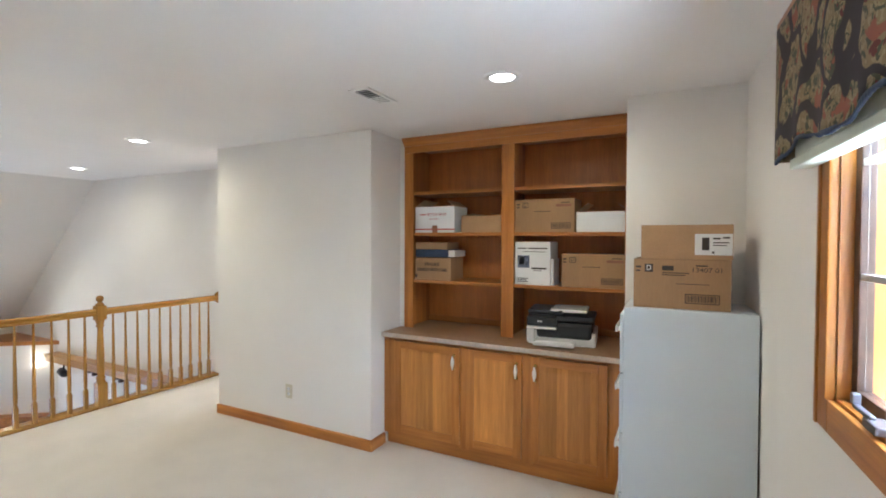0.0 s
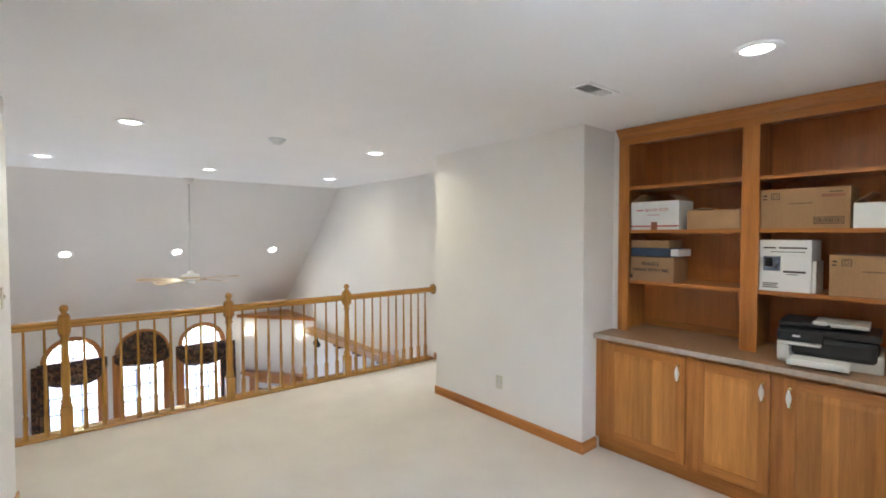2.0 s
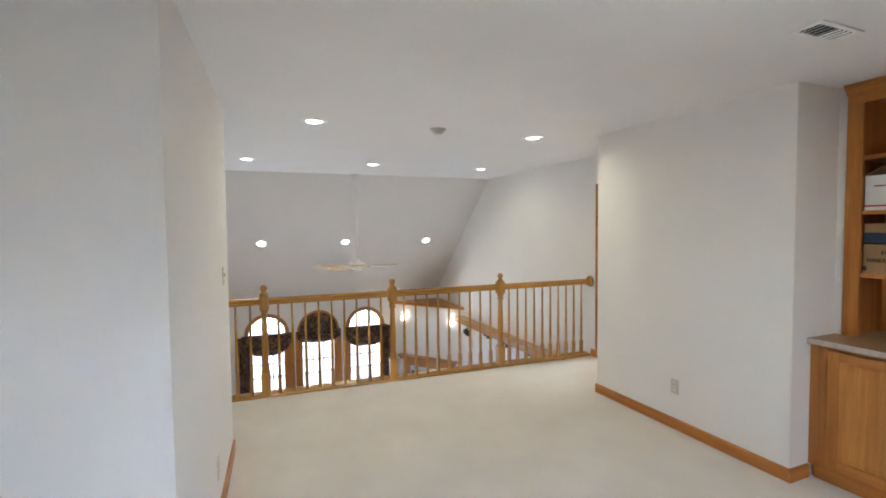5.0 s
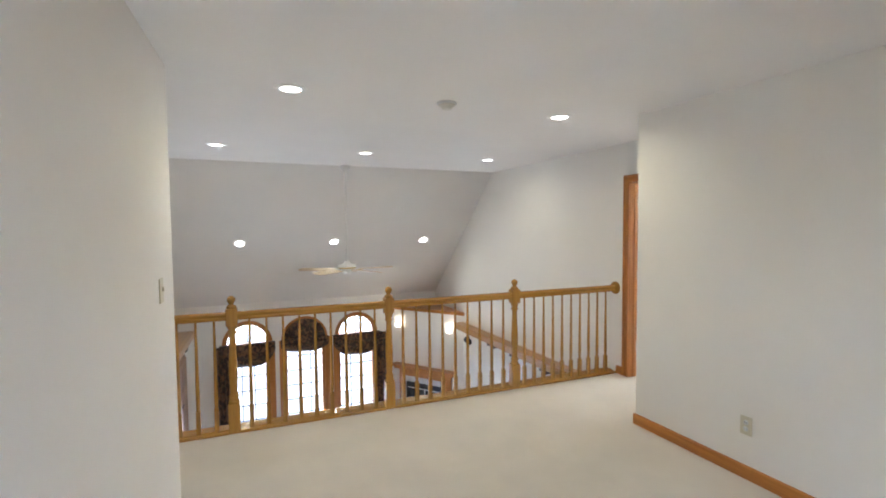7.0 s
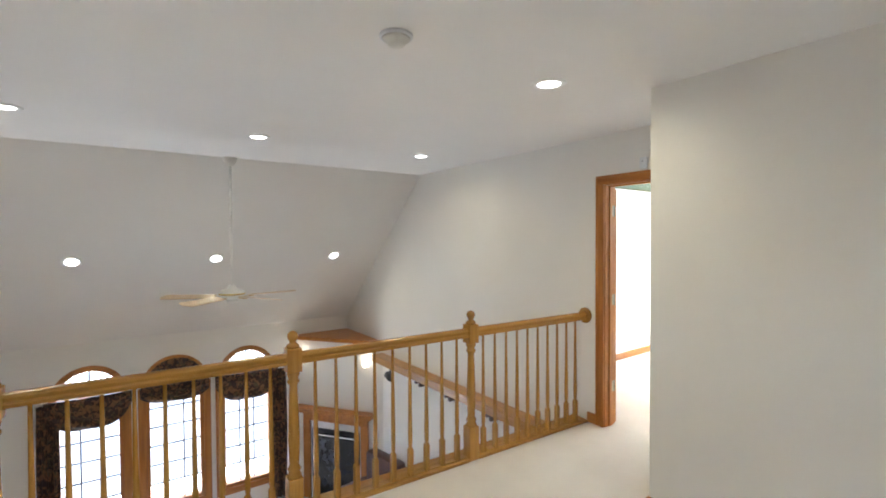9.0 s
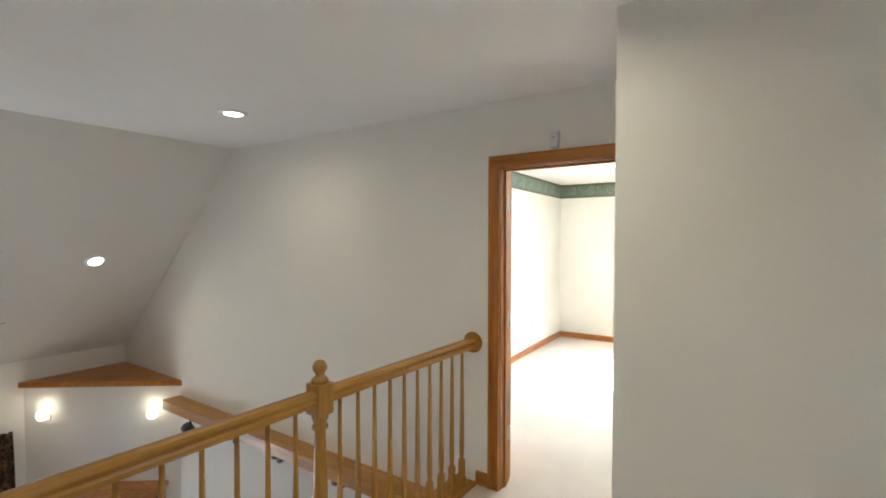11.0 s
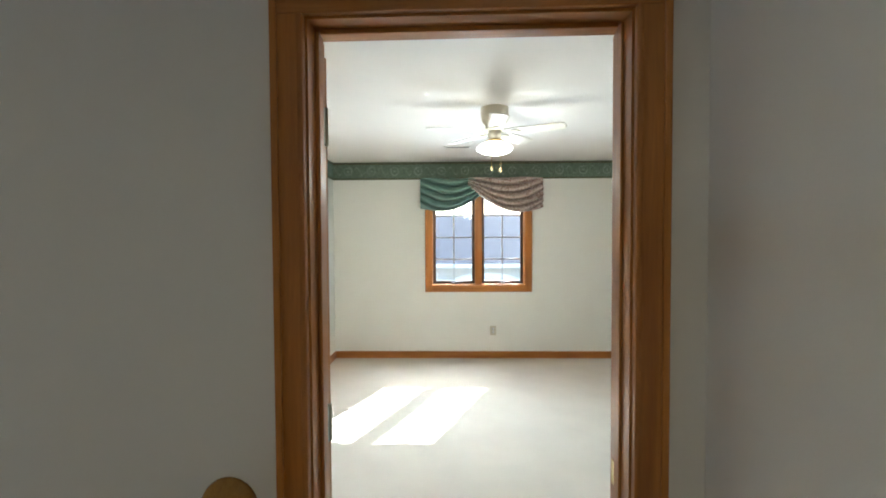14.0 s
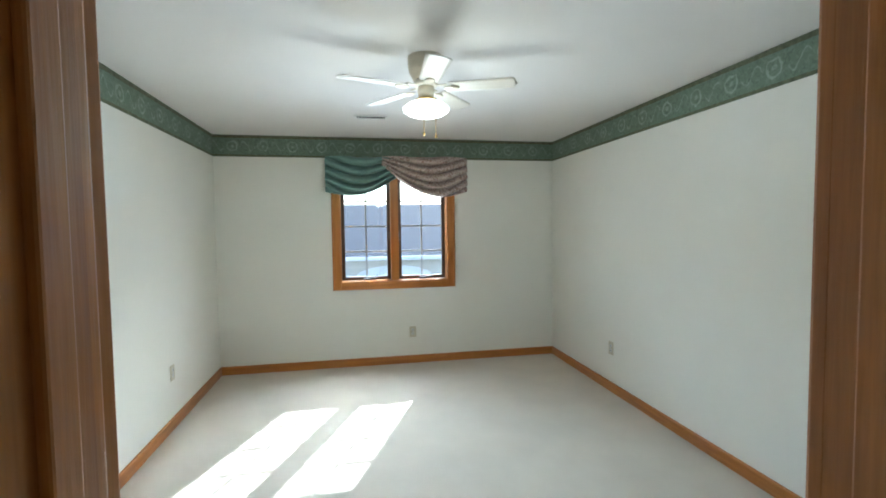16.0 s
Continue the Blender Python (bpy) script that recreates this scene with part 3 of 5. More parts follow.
def casing_set(parent, along, plane, out, o0, o1, z0, z1, w, t, sill=False, mats=(M_OAK_X, M_OAK_Z), bottom=True):
    """Flat moulded boards round an opening: along 'x' or 'y'; plane is the wall face, out +1/-1 the way it faces."""
    p0, p1 = (plane, plane + out * t) if out > 0 else (plane + out * t, plane)
    s0, s1 = (plane, plane + out * (t + 0.006)) if out > 0 else (plane + out * (t + 0.006), plane)

    def b(a0, a1, c0, c1, q0, q1):
        return (a0, a1, q0, q1, c0, c1) if along == "x" else (q0, q1, a0, a1, c0, c1)
    zb = z0 - w if bottom else z0
    for a0, a1 in ((o0 - w, o0), (o1, o1 + w)):
        bm = boxes(b(a0, a1, zb, z1, p0, p1), bevel=0.003)
        edge = (a0 - 0.002, a0 + 0.014) if a0 < o0 else (a1 - 0.014, a1 + 0.002)
        bm = merge(bm, boxes(b(edge[0], edge[1], zb, z1 + w - 0.014, s0, s1), bevel=0.003))
        part("casing", bm, mats[1], parent)
        inner = (o0 - 0.012, o0 + 0.002) if a0 < o0 else (o1 - 0.002, o1 + 0.012)
        part("casing_bead", boxes(b(inner[0], inner[1], zb + (w if bottom else 0), z1, s0, s1), bevel=0.005), mats[1], parent)
    bm = merge(boxes(b(o0 - w, o1 + w, z1, z1 + w, p0, p1), bevel=0.003), boxes(b(o0 - w, o1 + w, z1 + w - 0.014, z1 + w + 0.002, s0, s1), bevel=0.003))
    part("casing", bm, mats[0], parent)
    if bottom:
        part("casing", boxes(b(o0, o1, z0 - w, z0, p0, p1), bevel=0.003), mats[0], parent)


door = thing("door_1", (-4.92, DOOR_Y0, 0), "honey oak doorway with its door folded open", "doorway", kind="structure")
door.location = (0, 0, 0)
casing_set(door, "x", DOOR_Y0, -1, DOOR_L + 0.012, DOOR_R - 0.012, 0, DOOR_H - 0.012, 0.07, 0.018, bottom=False)
casing_set(door, "x", DOOR_Y1, 1, DOOR_L + 0.012, DOOR_R - 0.012, 0, DOOR_H - 0.012, 0.07, 0.018, bottom=False)
part("jamb", boxes((DOOR_L, DOOR_L + 0.018, DOOR_Y0, DOOR_Y1, 0, DOOR_H)), M_OAK_Z, door)
part("jamb", boxes((DOOR_R - 0.018, DOOR_R, DOOR_Y0, DOOR_Y1, 0, DOOR_H)), M_OAK_Z, door)
part("head_jamb", boxes((DOOR_L + 0.018, DOOR_R - 0.018, DOOR_Y0, DOOR_Y1, DOOR_H - 0.018, DOOR_H)), M_OAK_X, door)
part("door_stop", boxes((DOOR_L + 0.018, DOOR_L + 0.028, DOOR_Y0 + 0.05, DOOR_Y0 + 0.085, 0, DOOR_H - 0.018), bevel=0.003), M_OAK_Z, door)
part("door_stop", boxes((DOOR_R - 0.024, DOOR_R - 0.018, DOOR_Y0 + 0.05, DOOR_Y0 + 0.085, 0, DOOR_H - 0.018), bevel=0.003), M_OAK_Z, door)
part("door_stop", boxes((DOOR_L + 0.030, DOOR_R - 0.030, DOOR_Y0 + 0.05, DOOR_Y0 + 0.085, DOOR_H - 0.030, DOOR_H - 0.018), bevel=0.003), M_OAK_X, door)
M_HINGE = material("dull_brass", (0.40, 0.38, 0.27), 0.4, 0.6, vary=0.1)
for hz in (0.33, 1.065, 1.815):
    part("hinge", merge(boxes((DOOR_L + 0.018, DOOR_L + 0.021, DOOR_Y1 - 0.034, DOOR_Y1, hz - 0.045, hz + 0.045)),
                        lathe(((0.006, hz - 0.047), (0.006, hz + 0.047)), 10, Matrix.Translation((DOOR_L + 0.020, DOOR_Y1 + 0.006, 0)))), M_HINGE, door, "dull brass hinge")
part("strike_plate", boxes((DOOR_R - 0.0205, DOOR_R - 0.018, DOOR_Y1 - 0.040, DOOR_Y1 - 0.008, 0.93, 0.99)), M_BRASS, door, "brass strike plate")


def door_leaf():
    """A six-panel oak leaf, swung back into the bedroom."""
    w, h, t = 0.70, 2.0, 0.035
    leaf = merge(boxes((0, 0.11, 0, t, 0.01, h), (w - 0.11, w, 0, t, 0.01, h), (0.295, 0.405, 0, t, 0.01, h),
                       (0.11, 0.295, 0, t, 0.01, 0.24), (0.405, w - 0.11, 0, t, 0.01, 0.24), (0.11, 0.295, 0, t, 0.86, 1.0), (0.405, w - 0.11, 0, t, 0.86, 1.0),
                       (0.11, 0.295, 0, t, 1.56, 1.68), (0.405, w - 0.11, 0, t, 1.56, 1.68), (0.11, 0.295, 0, t, h - 0.12, h), (0.405, w - 0.11, 0, t, h - 0.12, h), bevel=0.002))
    m = pose(DOOR_L + 0.010, DOOR_Y1 + 0.012, 0, 0, 0, 172) @ Matrix.Translation((0.004, -t, 0))
    bmesh.ops.transform(leaf, matrix=m, verts=leaf.verts)
    body = part("door_leaf", leaf, M_OAK_Z, door)
    for x0, x1 in ((0.11, 0.295), (0.405, w - 0.11)):
        for z0, z1 in ((0.24, 0.86), (1.0, 1.56), (1.68, h - 0.12)):
            p = boxes((x0, x1, 0.010, t - 0.010, z0, z1))
            bmesh.ops.transform(p, matrix=m, verts=p.verts)
            part("panel", p, M_OAKP, body)
    for s in (-1, 1):
        k = lathe(((0.0, 0.055), (0.018, 0.052), (0.026, 0.040), (0.024, 0.026), (0.010, 0.016), (0.010, 0.004), (0.028, 0.003), (0.028, 0.0)), 16)
        bmesh.ops.transform(k, matrix=m @ pose(w - 0.06, t if s > 0 else 0, 0.96, -90 if s > 0 else 90), verts=k.verts)
        part("knob", k, M_BRASS, body, "brass door knob")


door_leaf()

# ---- windows ----


def casement(name, along, plane, out, o0, o1, z0, z1, depth, lights, cols, rows, label, cw=0.075, group=""):
    """A window of side-by-side sashes in a wall opening. plane: inner wall face; out: +1/-1 towards the outside."""
    w = tagged(new(name), label, "window", kind="structure")
    casing_set(w, along, plane, -out, o0 + 0.006, o1 - 0.006, z0 + 0.006, z1 - 0.006, cw, 0.018, mats=(M_OAK_X if along == "x" else M_OAK_Y, M_OAK_Z))
    far = plane + out * depth

    def b(a0, a1, c0, c1, q0, q1):
        q0, q1 = min(q0, q1), max(q0, q1)
        return (a0, a1, q0, q1, c0, c1) if along == "x" else (q0, q1, a0, a1, c0, c1)
    hm = M_OAK_X if along == "x" else M_OAK_Y
    fr = 0.014
    part("window_frame", boxes(b(o0, o0 + fr, z0, z1, plane, far)), M_OAK_Z, w)
    part("window_frame", boxes(b(o1 - fr, o1, z0, z1, plane, far)), M_OAK_Z, w)
    part("window_frame", boxes(b(o0 + fr, o1 - fr, z1 - fr, z1, plane, far)), hm, w)
    part("window_sill", boxes(b(o0 + fr, o1 - fr, z0, z0 + fr, plane, far)), hm, w)
    mull = 0.084
    span = (o1 - o0 - 2 * fr - mull * (lights - 1)) / lights
    sp = plane + out * (depth - 0.075)
    for i in range(lights):
        a0 = o0 + fr + i * (span + mull)
        a1 = a0 + span
        if i:
            part("mullion", boxes(b(a0 - mull, a0, z0 + fr, z1 - fr, plane + out * 0.004, far), bevel=0.003), M_OAK_Z if along == "x" else M_SASH, w)
        s = 0.036
        sash = part("sash", boxes(b(a0, a0 + s, z0 + fr, z1 - fr, sp, sp + out * 0.035), b(a1 - s, a1, z0 + fr, z1 - fr, sp, sp + out * 0.035),
                                  b(a0 + s, a1 - s, z0 + fr, z0 + fr + s, sp, sp + out * 0.035), b(a0 + s, a1 - s, z1 - fr - s, z1 - fr, sp, sp + out * 0.035), bevel=0.003), M_SASH, w, "dark brown sash")
        g0, g1, h0, h1 = a0 + s, a1 - s, z0 + fr + s, z1 - fr - s
        pane = part("pane", boxes(b(g0, g1, h0, h1, sp + out * 0.016, sp + out * 0.020)), M_GLASS, sash, "clear glass pane")
        pane.visible_shadow = False
        mb = 0.008
        for k in range(1, cols):
            c = g0 + (g1 - g0) * k / cols
            part("muntin", boxes(b(c - mb, c + mb, h0, h1, sp + out * 0.004, sp + out * 0.014)), M_MUNTIN, sash)
        for k in range(1, rows):
            c = h0 + (h1 - h0) * k / rows
            part("muntin", boxes(b(g0, g1, c - mb, c + mb, sp + out * 0.003, sp + out * 0.013)), M_MUNTIN, sash)
        mid = (g0 + g1) / 2 if along == "x" else g1 - 0.20
        part("crank", merge(boxes(b(mid - 0.035, mid + 0.035, z0 + fr, z0 + fr + 0.022, sp - out * 0.045, sp - out * 0.004), bevel=0.005),
                            boxes(b(mid + 0.01, mid + 0.11, z0 + fr + 0.020, z0 + fr + 0.030, sp - out * 0.040, sp - out * 0.026), bevel=0.004),
                            boxes(b(mid + 0.095, mid + 0.115, z0 + fr + 0.028, z0 + fr + 0.055, sp - out * 0.042, sp - out * 0.024), bevel=0.005)), M_CRANK, w, "bronze crank handle")
        lx = a1 - 0.012 if i == 0 else a0 + 0.012
        part("sash_lock", boxes(b(lx - 0.006, lx + 0.006, (z0 + z1) / 2 - 0.16, (z0 + z1) / 2 - 0.06, sp - out * 0.014, sp), bevel=0.003), M_CRANK, w)
    return w


M_MUNTIN = material("pale_grille_bar", (0.52, 0.47, 0.42), 0.5, vary=0.05)
M_DARKMUNTIN = material("brown_grille_bar", (0.07, 0.06, 0.06), 0.5, vary=0.05)
M_CRANK = material("bronze_hardware", (0.20, 0.19, 0.20), 0.35, 0.7, vary=0.1)
casement("window_1", "y", WIN_X, 1, LW[0], LW[1], LW[2], LW[3], 0.105, 2, 2, 3, "honey oak casement window with dark sashes", 0.09).matrix_basis = SKEW
casement("window_2", "x", BED_Y, 1, BW[0], BW[1], BW[2], BW[3], 0.16, 2, 2, 4, "honey oak double casement window with dark sashes", 0.085).matrix_basis = BEDM


def arched_window(name, c):
    w = tagged(new(name), "tall honey oak window with an arched top light", "window", kind="structure")
    x0, x1 = FAR_X, FAR_X + 0.02
    cw = 0.09
    r0, r1 = GHALF - 0.005, GHALF + cw
    part("casing", boxes((x0, x1, c - r1, c - r0, GBOT - cw, GSPRING), bevel=0.003), M_OAK_Z, w)
    part("casing", boxes((x0, x1, c + r0, c + r1, GBOT - cw, GSPRING), bevel=0.003), M_OAK_Z, w)
    part("casing", boxes((x0, x1, c - r0, c + r0, GBOT - cw, GBOT + 0.005), bevel=0.003), M_OAK_Y, w)

    def arc(ra, rb, xa, xb, n=28):
        bm = bmesh.new()
        ring = []
        for i in range(n + 1):
            a = math.pi * i / n
            ring.append([bm.verts.new((x, c + r * math.cos(a), GSPRING + r * math.sin(a))) for x, r in ((xa, ra), (xb, ra), (xb, rb), (xa, rb))])
        for p, q in zip(ring, ring[1:]):
            for k in range(4):
                bm.faces.new((p[k], p[(k + 1) % 4], q[(k + 1) % 4], q[k]))
        bm.faces.new(ring[0])
        bm.faces.new(list(reversed(ring[-1])))
        bmesh.ops.recalc_face_normals(bm, faces=bm.faces)
        return bm
    part("arch_casing", arc(r0, GHALF + 0.05, x0, x1), M_OAK_Y, w)
    part("arch_frame", arc(GHALF - 0.028, GHALF, FAR_X - 0.12, FAR_X - 0.01), M_OAK_Y, w)
    part("window_frame", boxes((FAR_X - 0.12, FAR_X - 0.01, c - GHALF, c - GHALF + 0.05, GBOT, GSPRING)), M_OAK_Z, w)
    part("window_frame", boxes((FAR_X - 0.12, FAR_X - 0.01, c + GHALF - 0.05, c + GHALF, GBOT, GSPRING)), M_OAK_Z, w)
    part("window_sill", boxes((FAR_X - 0.12, FAR_X - 0.01, c - GHALF + 0.05, c + GHALF - 0.05, GBOT, GBOT + 0.06)), M_OAK_Y, w)
    part("transom", boxes((FAR_X - 0.12, FAR_X + 0.005, c - GHALF + 0.05, c + GHALF - 0.05, GSPRING - 0.06, GSPRING + 0.015)), M_OAK_Y, w)
    pane = part("pane", boxes((FAR_X - 0.085, FAR_X - 0.080, c - GHALF + 0.05, c + GHALF - 0.05, GBOT + 0.06, GSPRING - 0.06)), M_GLASS, w, "clear glass pane")
    pane.visible_shadow = False
    for k in range(1, 3):
        y = c - GHALF + 0.05 + (2 * GHALF - 0.1) * k / 3
        part("muntin", boxes((FAR_X - 0.079, FAR_X - 0.068, y - 0.009, y + 0.009, GBOT + 0.06, GSPRING - 0.06)), M_DARKMUNTIN, w)
    for k in range(1, 6):
        z = GBOT + 0.06 + (GSPRING - 0.12 - GBOT) * k / 6
        part("muntin", boxes((FAR_X - 0.080, FAR_X - 0.069, c - GHALF + 0.05, c + GHALF - 0.05, z - 0.009, z + 0.009)), M_DARKMUNTIN, w)
    for a in (45, 90, 135):
        bm = boxes((-0.006, 0.006, -0.008, 0.008, 0.0, GHALF - 0.05))
        bmesh.ops.transform(bm, matrix=Matrix.Translation((FAR_X - 0.075, c, GSPRING + 0.012)) @ Matrix.Rotation(radians(a - 90), 4, "X"), verts=bm.verts)
        part("muntin", bm, M_DARKMUNTIN, w)


for i, c in enumerate(GW):
    arched_window(f"window_{i + 3}", c)

# ---- great room ledges and corner fireplace ----
LEDGE_T, LEDGE_B = -0.15, -0.25


def plank_ledge(y_wall, out):
    deep = 0.185 if out < 0 else 0.30
    y0, y1 = sorted((y_wall, y_wall + out * deep))
    x_far = -9.25 if out < 0 else FAR_X
    led = thing("plant_ledge", (0, 0, 0), "honey oak plant ledge fixed along the wall", "shelf", "plant ledges")
    if out > 0:
        led.matrix_basis = LEFTM
    part("board", boxes((x_far, EDGE_X + 0.03, y0, y1, LEDGE_T - 0.03, LEDGE_T), bevel=0.004), M_RAIL_X, led)
    ye = y1 if out > 0 else y0
    part("fascia", boxes((x_far, EDGE_X + 0.03, *sorted((ye, ye - out * 0.02)), LEDGE_B, LEDGE_T - 0.031), bevel=0.003), M_RAIL_X, led)
    if out < 0:
        for bx in (-8.02, -7.36, -6.62):
            part("bracket", boxes((bx - 0.02, bx + 0.02, ye + 0.002, y_wall, LEDGE_B - 0.035, LEDGE_B), (bx - 0.02, bx + 0.02, ye + 0.06, y_wall, LEDGE_B - 0.09, LEDGE_B - 0.034), bevel=0.004), M_SASH, led, "dark wooden bracket")


plank_ledge(DOOR_Y0, -1)
plank_ledge(LEFT_Y, 1)

FP_A, FP_B = (-9.25, DOOR_Y0), (FAR_X, 3.25)
structure("wall_fireplace_chase", prism((FP_A, (FAR_X, DOOR_Y0), FP_B), LOW, -0.04), M_WALL, "white painted corner chimney breast", "wall")
cap = thing("corner_ledge", (0, 0, 0), "triangular honey oak ledge on the corner chimney breast", "shelf")
part("board", prism(((FP_A[0] + 0.05, DOOR_Y0), (FAR_X, DOOR_Y0), (FAR_X, FP_B[1] - 0.05)), -0.038, 0.02), M_OAK_Y, cap)
FDIR = Vector((FP_A[0] - FP_B[0], FP_A[1] - FP_B[1], 0)).normalized()
FNOR = Vector((FDIR.y, -FDIR.x, 0))
FLEN = math.hypot(FP_A[0] - FP_B[0], FP_A[1] - FP_B[1])
FM = Matrix(((FDIR.x, FNOR.x, 0, FP_B[0]), (FDIR.y, FNOR.y, 0, FP_B[1]), (0, 0, 1, 0), (0, 0, 0, 1)))


def on_chase(bm):
    bmesh.ops.transform(bm, matrix=FM, verts=bm.verts)
    bmesh.ops.recalc_face_normals(bm, faces=bm.faces)
    return bm


fire = thing("fireplace", (0, 0, 0), "corner fireplace with oak mantel and dark glass doors", "fireplace")
fc = FLEN / 2
part("mantel_shelf", on_chase(boxes((fc - 0.70, fc + 0.70, 0, 0.17, -1.14, -1.10), (fc - 0.66, fc + 0.66, 0, 0.12, -1.195, -1.141), bevel=0.004)), M_OAK_X, fire)
part("mantel_frieze", on_chase(boxes((fc - 0.58, fc + 0.58, 0, 0.05, -1.325, -1.196), bevel=0.003)), M_OAK_X, fire)
for s in (-1, 1):
    part("mantel_leg", on_chase(boxes((fc + s * 0.52 - 0.06, fc + s * 0.52 + 0.06, 0, 0.05, LOW, -1.326), bevel=0.003)), M_OAK_Z, fire)
part("tile_surround", on_chase(boxes((fc - 0.458, fc + 0.458, 0, 0.02, -1.445, -1.326), (fc - 0.458, fc - 0.43, 0, 0.02, LOW, -1.446), (fc + 0.43, fc + 0.458, 0, 0.02, LOW, -1.446))), M_FIRETILE, fire, "grey tile surround")
part("firebox_frame", on_chase(boxes((fc - 0.43, fc + 0.43, 0.0, 0.03, -1.525, -1.446), (fc - 0.43, fc - 0.395, 0, 0.03, LOW, -1.526), (fc + 0.395, fc + 0.43, 0, 0.03, LOW, -1.526), (fc - 0.015, fc + 0.015, 0, 0.03, LOW, -1.526), bevel=0.003)), M_BLACKMETAL, fire)
for s in (-1, 1):
    part("glass_door", on_chase(boxes((*sorted((fc + s * 0.016, fc + s * 0.394)), 0.0, 0.015, LOW + 0.02, -1.527))), M_FIREGLASS, fire, "smoked glass fire door")
part("vent_bar", on_chase(boxes((fc - 0.39, fc + 0.39, 0.031, 0.04, -1.56, -1.54), (fc - 0.010, fc + 0.010, 0.031, 0.04, LOW + 0.03, -1.561))), M_CHROME, fire, "bright metal vent bar")

# ---- balustrade ----
balustrade = thing("balustrade", (RAIL_X, 1.7, 0), "honey oak balustrade with turned balusters along the loft edge", "railing")
balustrade.matrix_basis = RAILM
RAIL_T = 0.948
rail_outline = ((-0.032, -0.062), (0.032, -0.062), (0.034, -0.045), (0.024, -0.036), (0.030, -0.018), (0.024, -0.004), (0.010, 0.0), (-0.010, 0.0), (-0.024, -0.004), (-0.030, -0.018), (-0.024, -0.036), (-0.034, -0.045))
POSTS = (0.478, 1.725, 2.988)
ends = [LEFT_Y - 0.06, *POSTS, DOOR_Y0 - 0.02]
RM = Matrix(((1, 0, 0, RAIL_X), (0, 0, 1, 0), (0, 1, 0, RAIL_T), (0, 0, 0, 1)))
for i, (a, b) in enumerate(zip(ends, ends[1:])):
    a2 = a + (0.042 if i else 0)
    b2 = b - (0.042 if i < 3 else 0)
    part("handrail", extrude_profile(rail_outline, a2, b2, RM), M_RAIL_Y, balustrade)
    part("shoe_rail", boxes((RAIL_X - 0.045, RAIL_X + 0.045, a2, b2, 0.0, 0.022), bevel=0.004), M_RAIL_Y, balustrade)
structure("trim_loft_edge", boxes((EDGE_X - 0.03, EDGE_X + 0.018, LEFT_Y, DOOR_Y0, -0.25, -0.004), (EDGE_X - 0.045, EDGE_X + 0.028, LEFT_Y, DOOR_Y0, -0.003, 0.020), bevel=0.004), M_RAIL_Y, "honey oak board facing the loft edge", "trim").matrix_basis = RAILM


def ball_post():
    sq = boxes((-0.042, 0.042, -0.042, 0.042, 0.0, 0.24), (-0.042, 0.042, -0.042, 0.042, 0.84, 0.975), bevel=0.006)
    turned = lathe(((0.036, 0.24), (0.040, 0.252), (0.030, 0.265), (0.038, 0.285), (0.026, 0.31), (0.029, 0.36), (0.032, 0.45), (0.0315, 0.52), (0.027, 0.64), (0.0235, 0.74), (0.023, 0.765), (0.034, 0.778), (0.034, 0.790), (0.026, 0.800), (0.036, 0.825), (0.036, 0.84)))
    ball = lathe([(0.034, 0.975), (0.038, 0.986), (0.030, 0.996), (0.017, 1.006), (0.020, 1.014)] + [(0.031 * math.sin(math.pi * (0.25 + 0.75 * k / 10)), 1.041 - 0.031 * math.cos(math.pi * (0.25 + 0.75 * k / 10))) for k in range(11)])
    return merge(sq, turned), ball


post_bm, ball_bm = ball_post()
post_me = bpy.data.meshes.new("newel_post")
post_bm.to_mesh(post_me)
post_me.materials.append(M_RAIL_Z)
ball_me = bpy.data.meshes.new("ball_finial")
ball_bm.to_mesh(ball_me)
ball_me.materials.append(M_RAIL_Z)
for y in POSTS:
    p = new("newel_post", post_me)
    p.parent, p.location = balustrade, (RAIL_X, y, 0)
    q = new("ball_finial", ball_me)
    q.parent = p

bal_bm = merge(boxes((-0.0165, 0.0165, -0.0165, 0.0165, 0.022, 0.20), bevel=0.002),
               lathe(((0.015, 0.20), (0.016, 0.208), (0.010, 0.216), (0.014, 0.226), (0.0145, 0.25), (0.0155, 0.30), (0.0135, 0.45), (0.0105, 0.70), (0.0085, 0.888)), 10))
bal_me = bpy.data.meshes.new("baluster")
bal_bm.to_mesh(bal_me)
bal_me.materials.append(M_RAIL_Z)
fil_bm = boxes((-0.0155, 0.0155, -0.043, 0.043, 0.0215, 0.029), bevel=0.002)
fil_me = bpy.data.meshes.new("fillet")
fil_bm.to_mesh(fil_me)
fil_me.materials.append(M_RAIL_Y)
for i, (a, b) in enumerate(zip(ends, ends[1:])):
    n = (8, 10, 10, 11)[i]
    lo = a if i else b - n * 0.125
    for k in range(1, n):
        p = new("baluster", bal_me)
        p.parent, p.location = balustrade, (RAIL_X, lo + (b - lo) * k / n, 0)
        p.rotation_euler = (0, 0, radians(random.uniform(-2.5, 2.5)))
        q = new("fillet", fil_me)
        q.parent, q.location = balustrade, (RAIL_X, lo + (b - lo) * (k + 0.5) / n, 0)
for y, out in ((DOOR_Y0, -1), (LEFT_Y, 1)):
    part("rosette", lathe(((0.0, 0.026), (0.045, 0.026), (0.058, 0.020), (0.066, 0.010), (0.068, 0.0)), 28, pose(RAIL_X, y, RAIL_T - 0.03, 90 if out < 0 else -90)), M_RAIL_Y, balustrade, "round oak wall rosette")

# ---- ceiling fittings ----


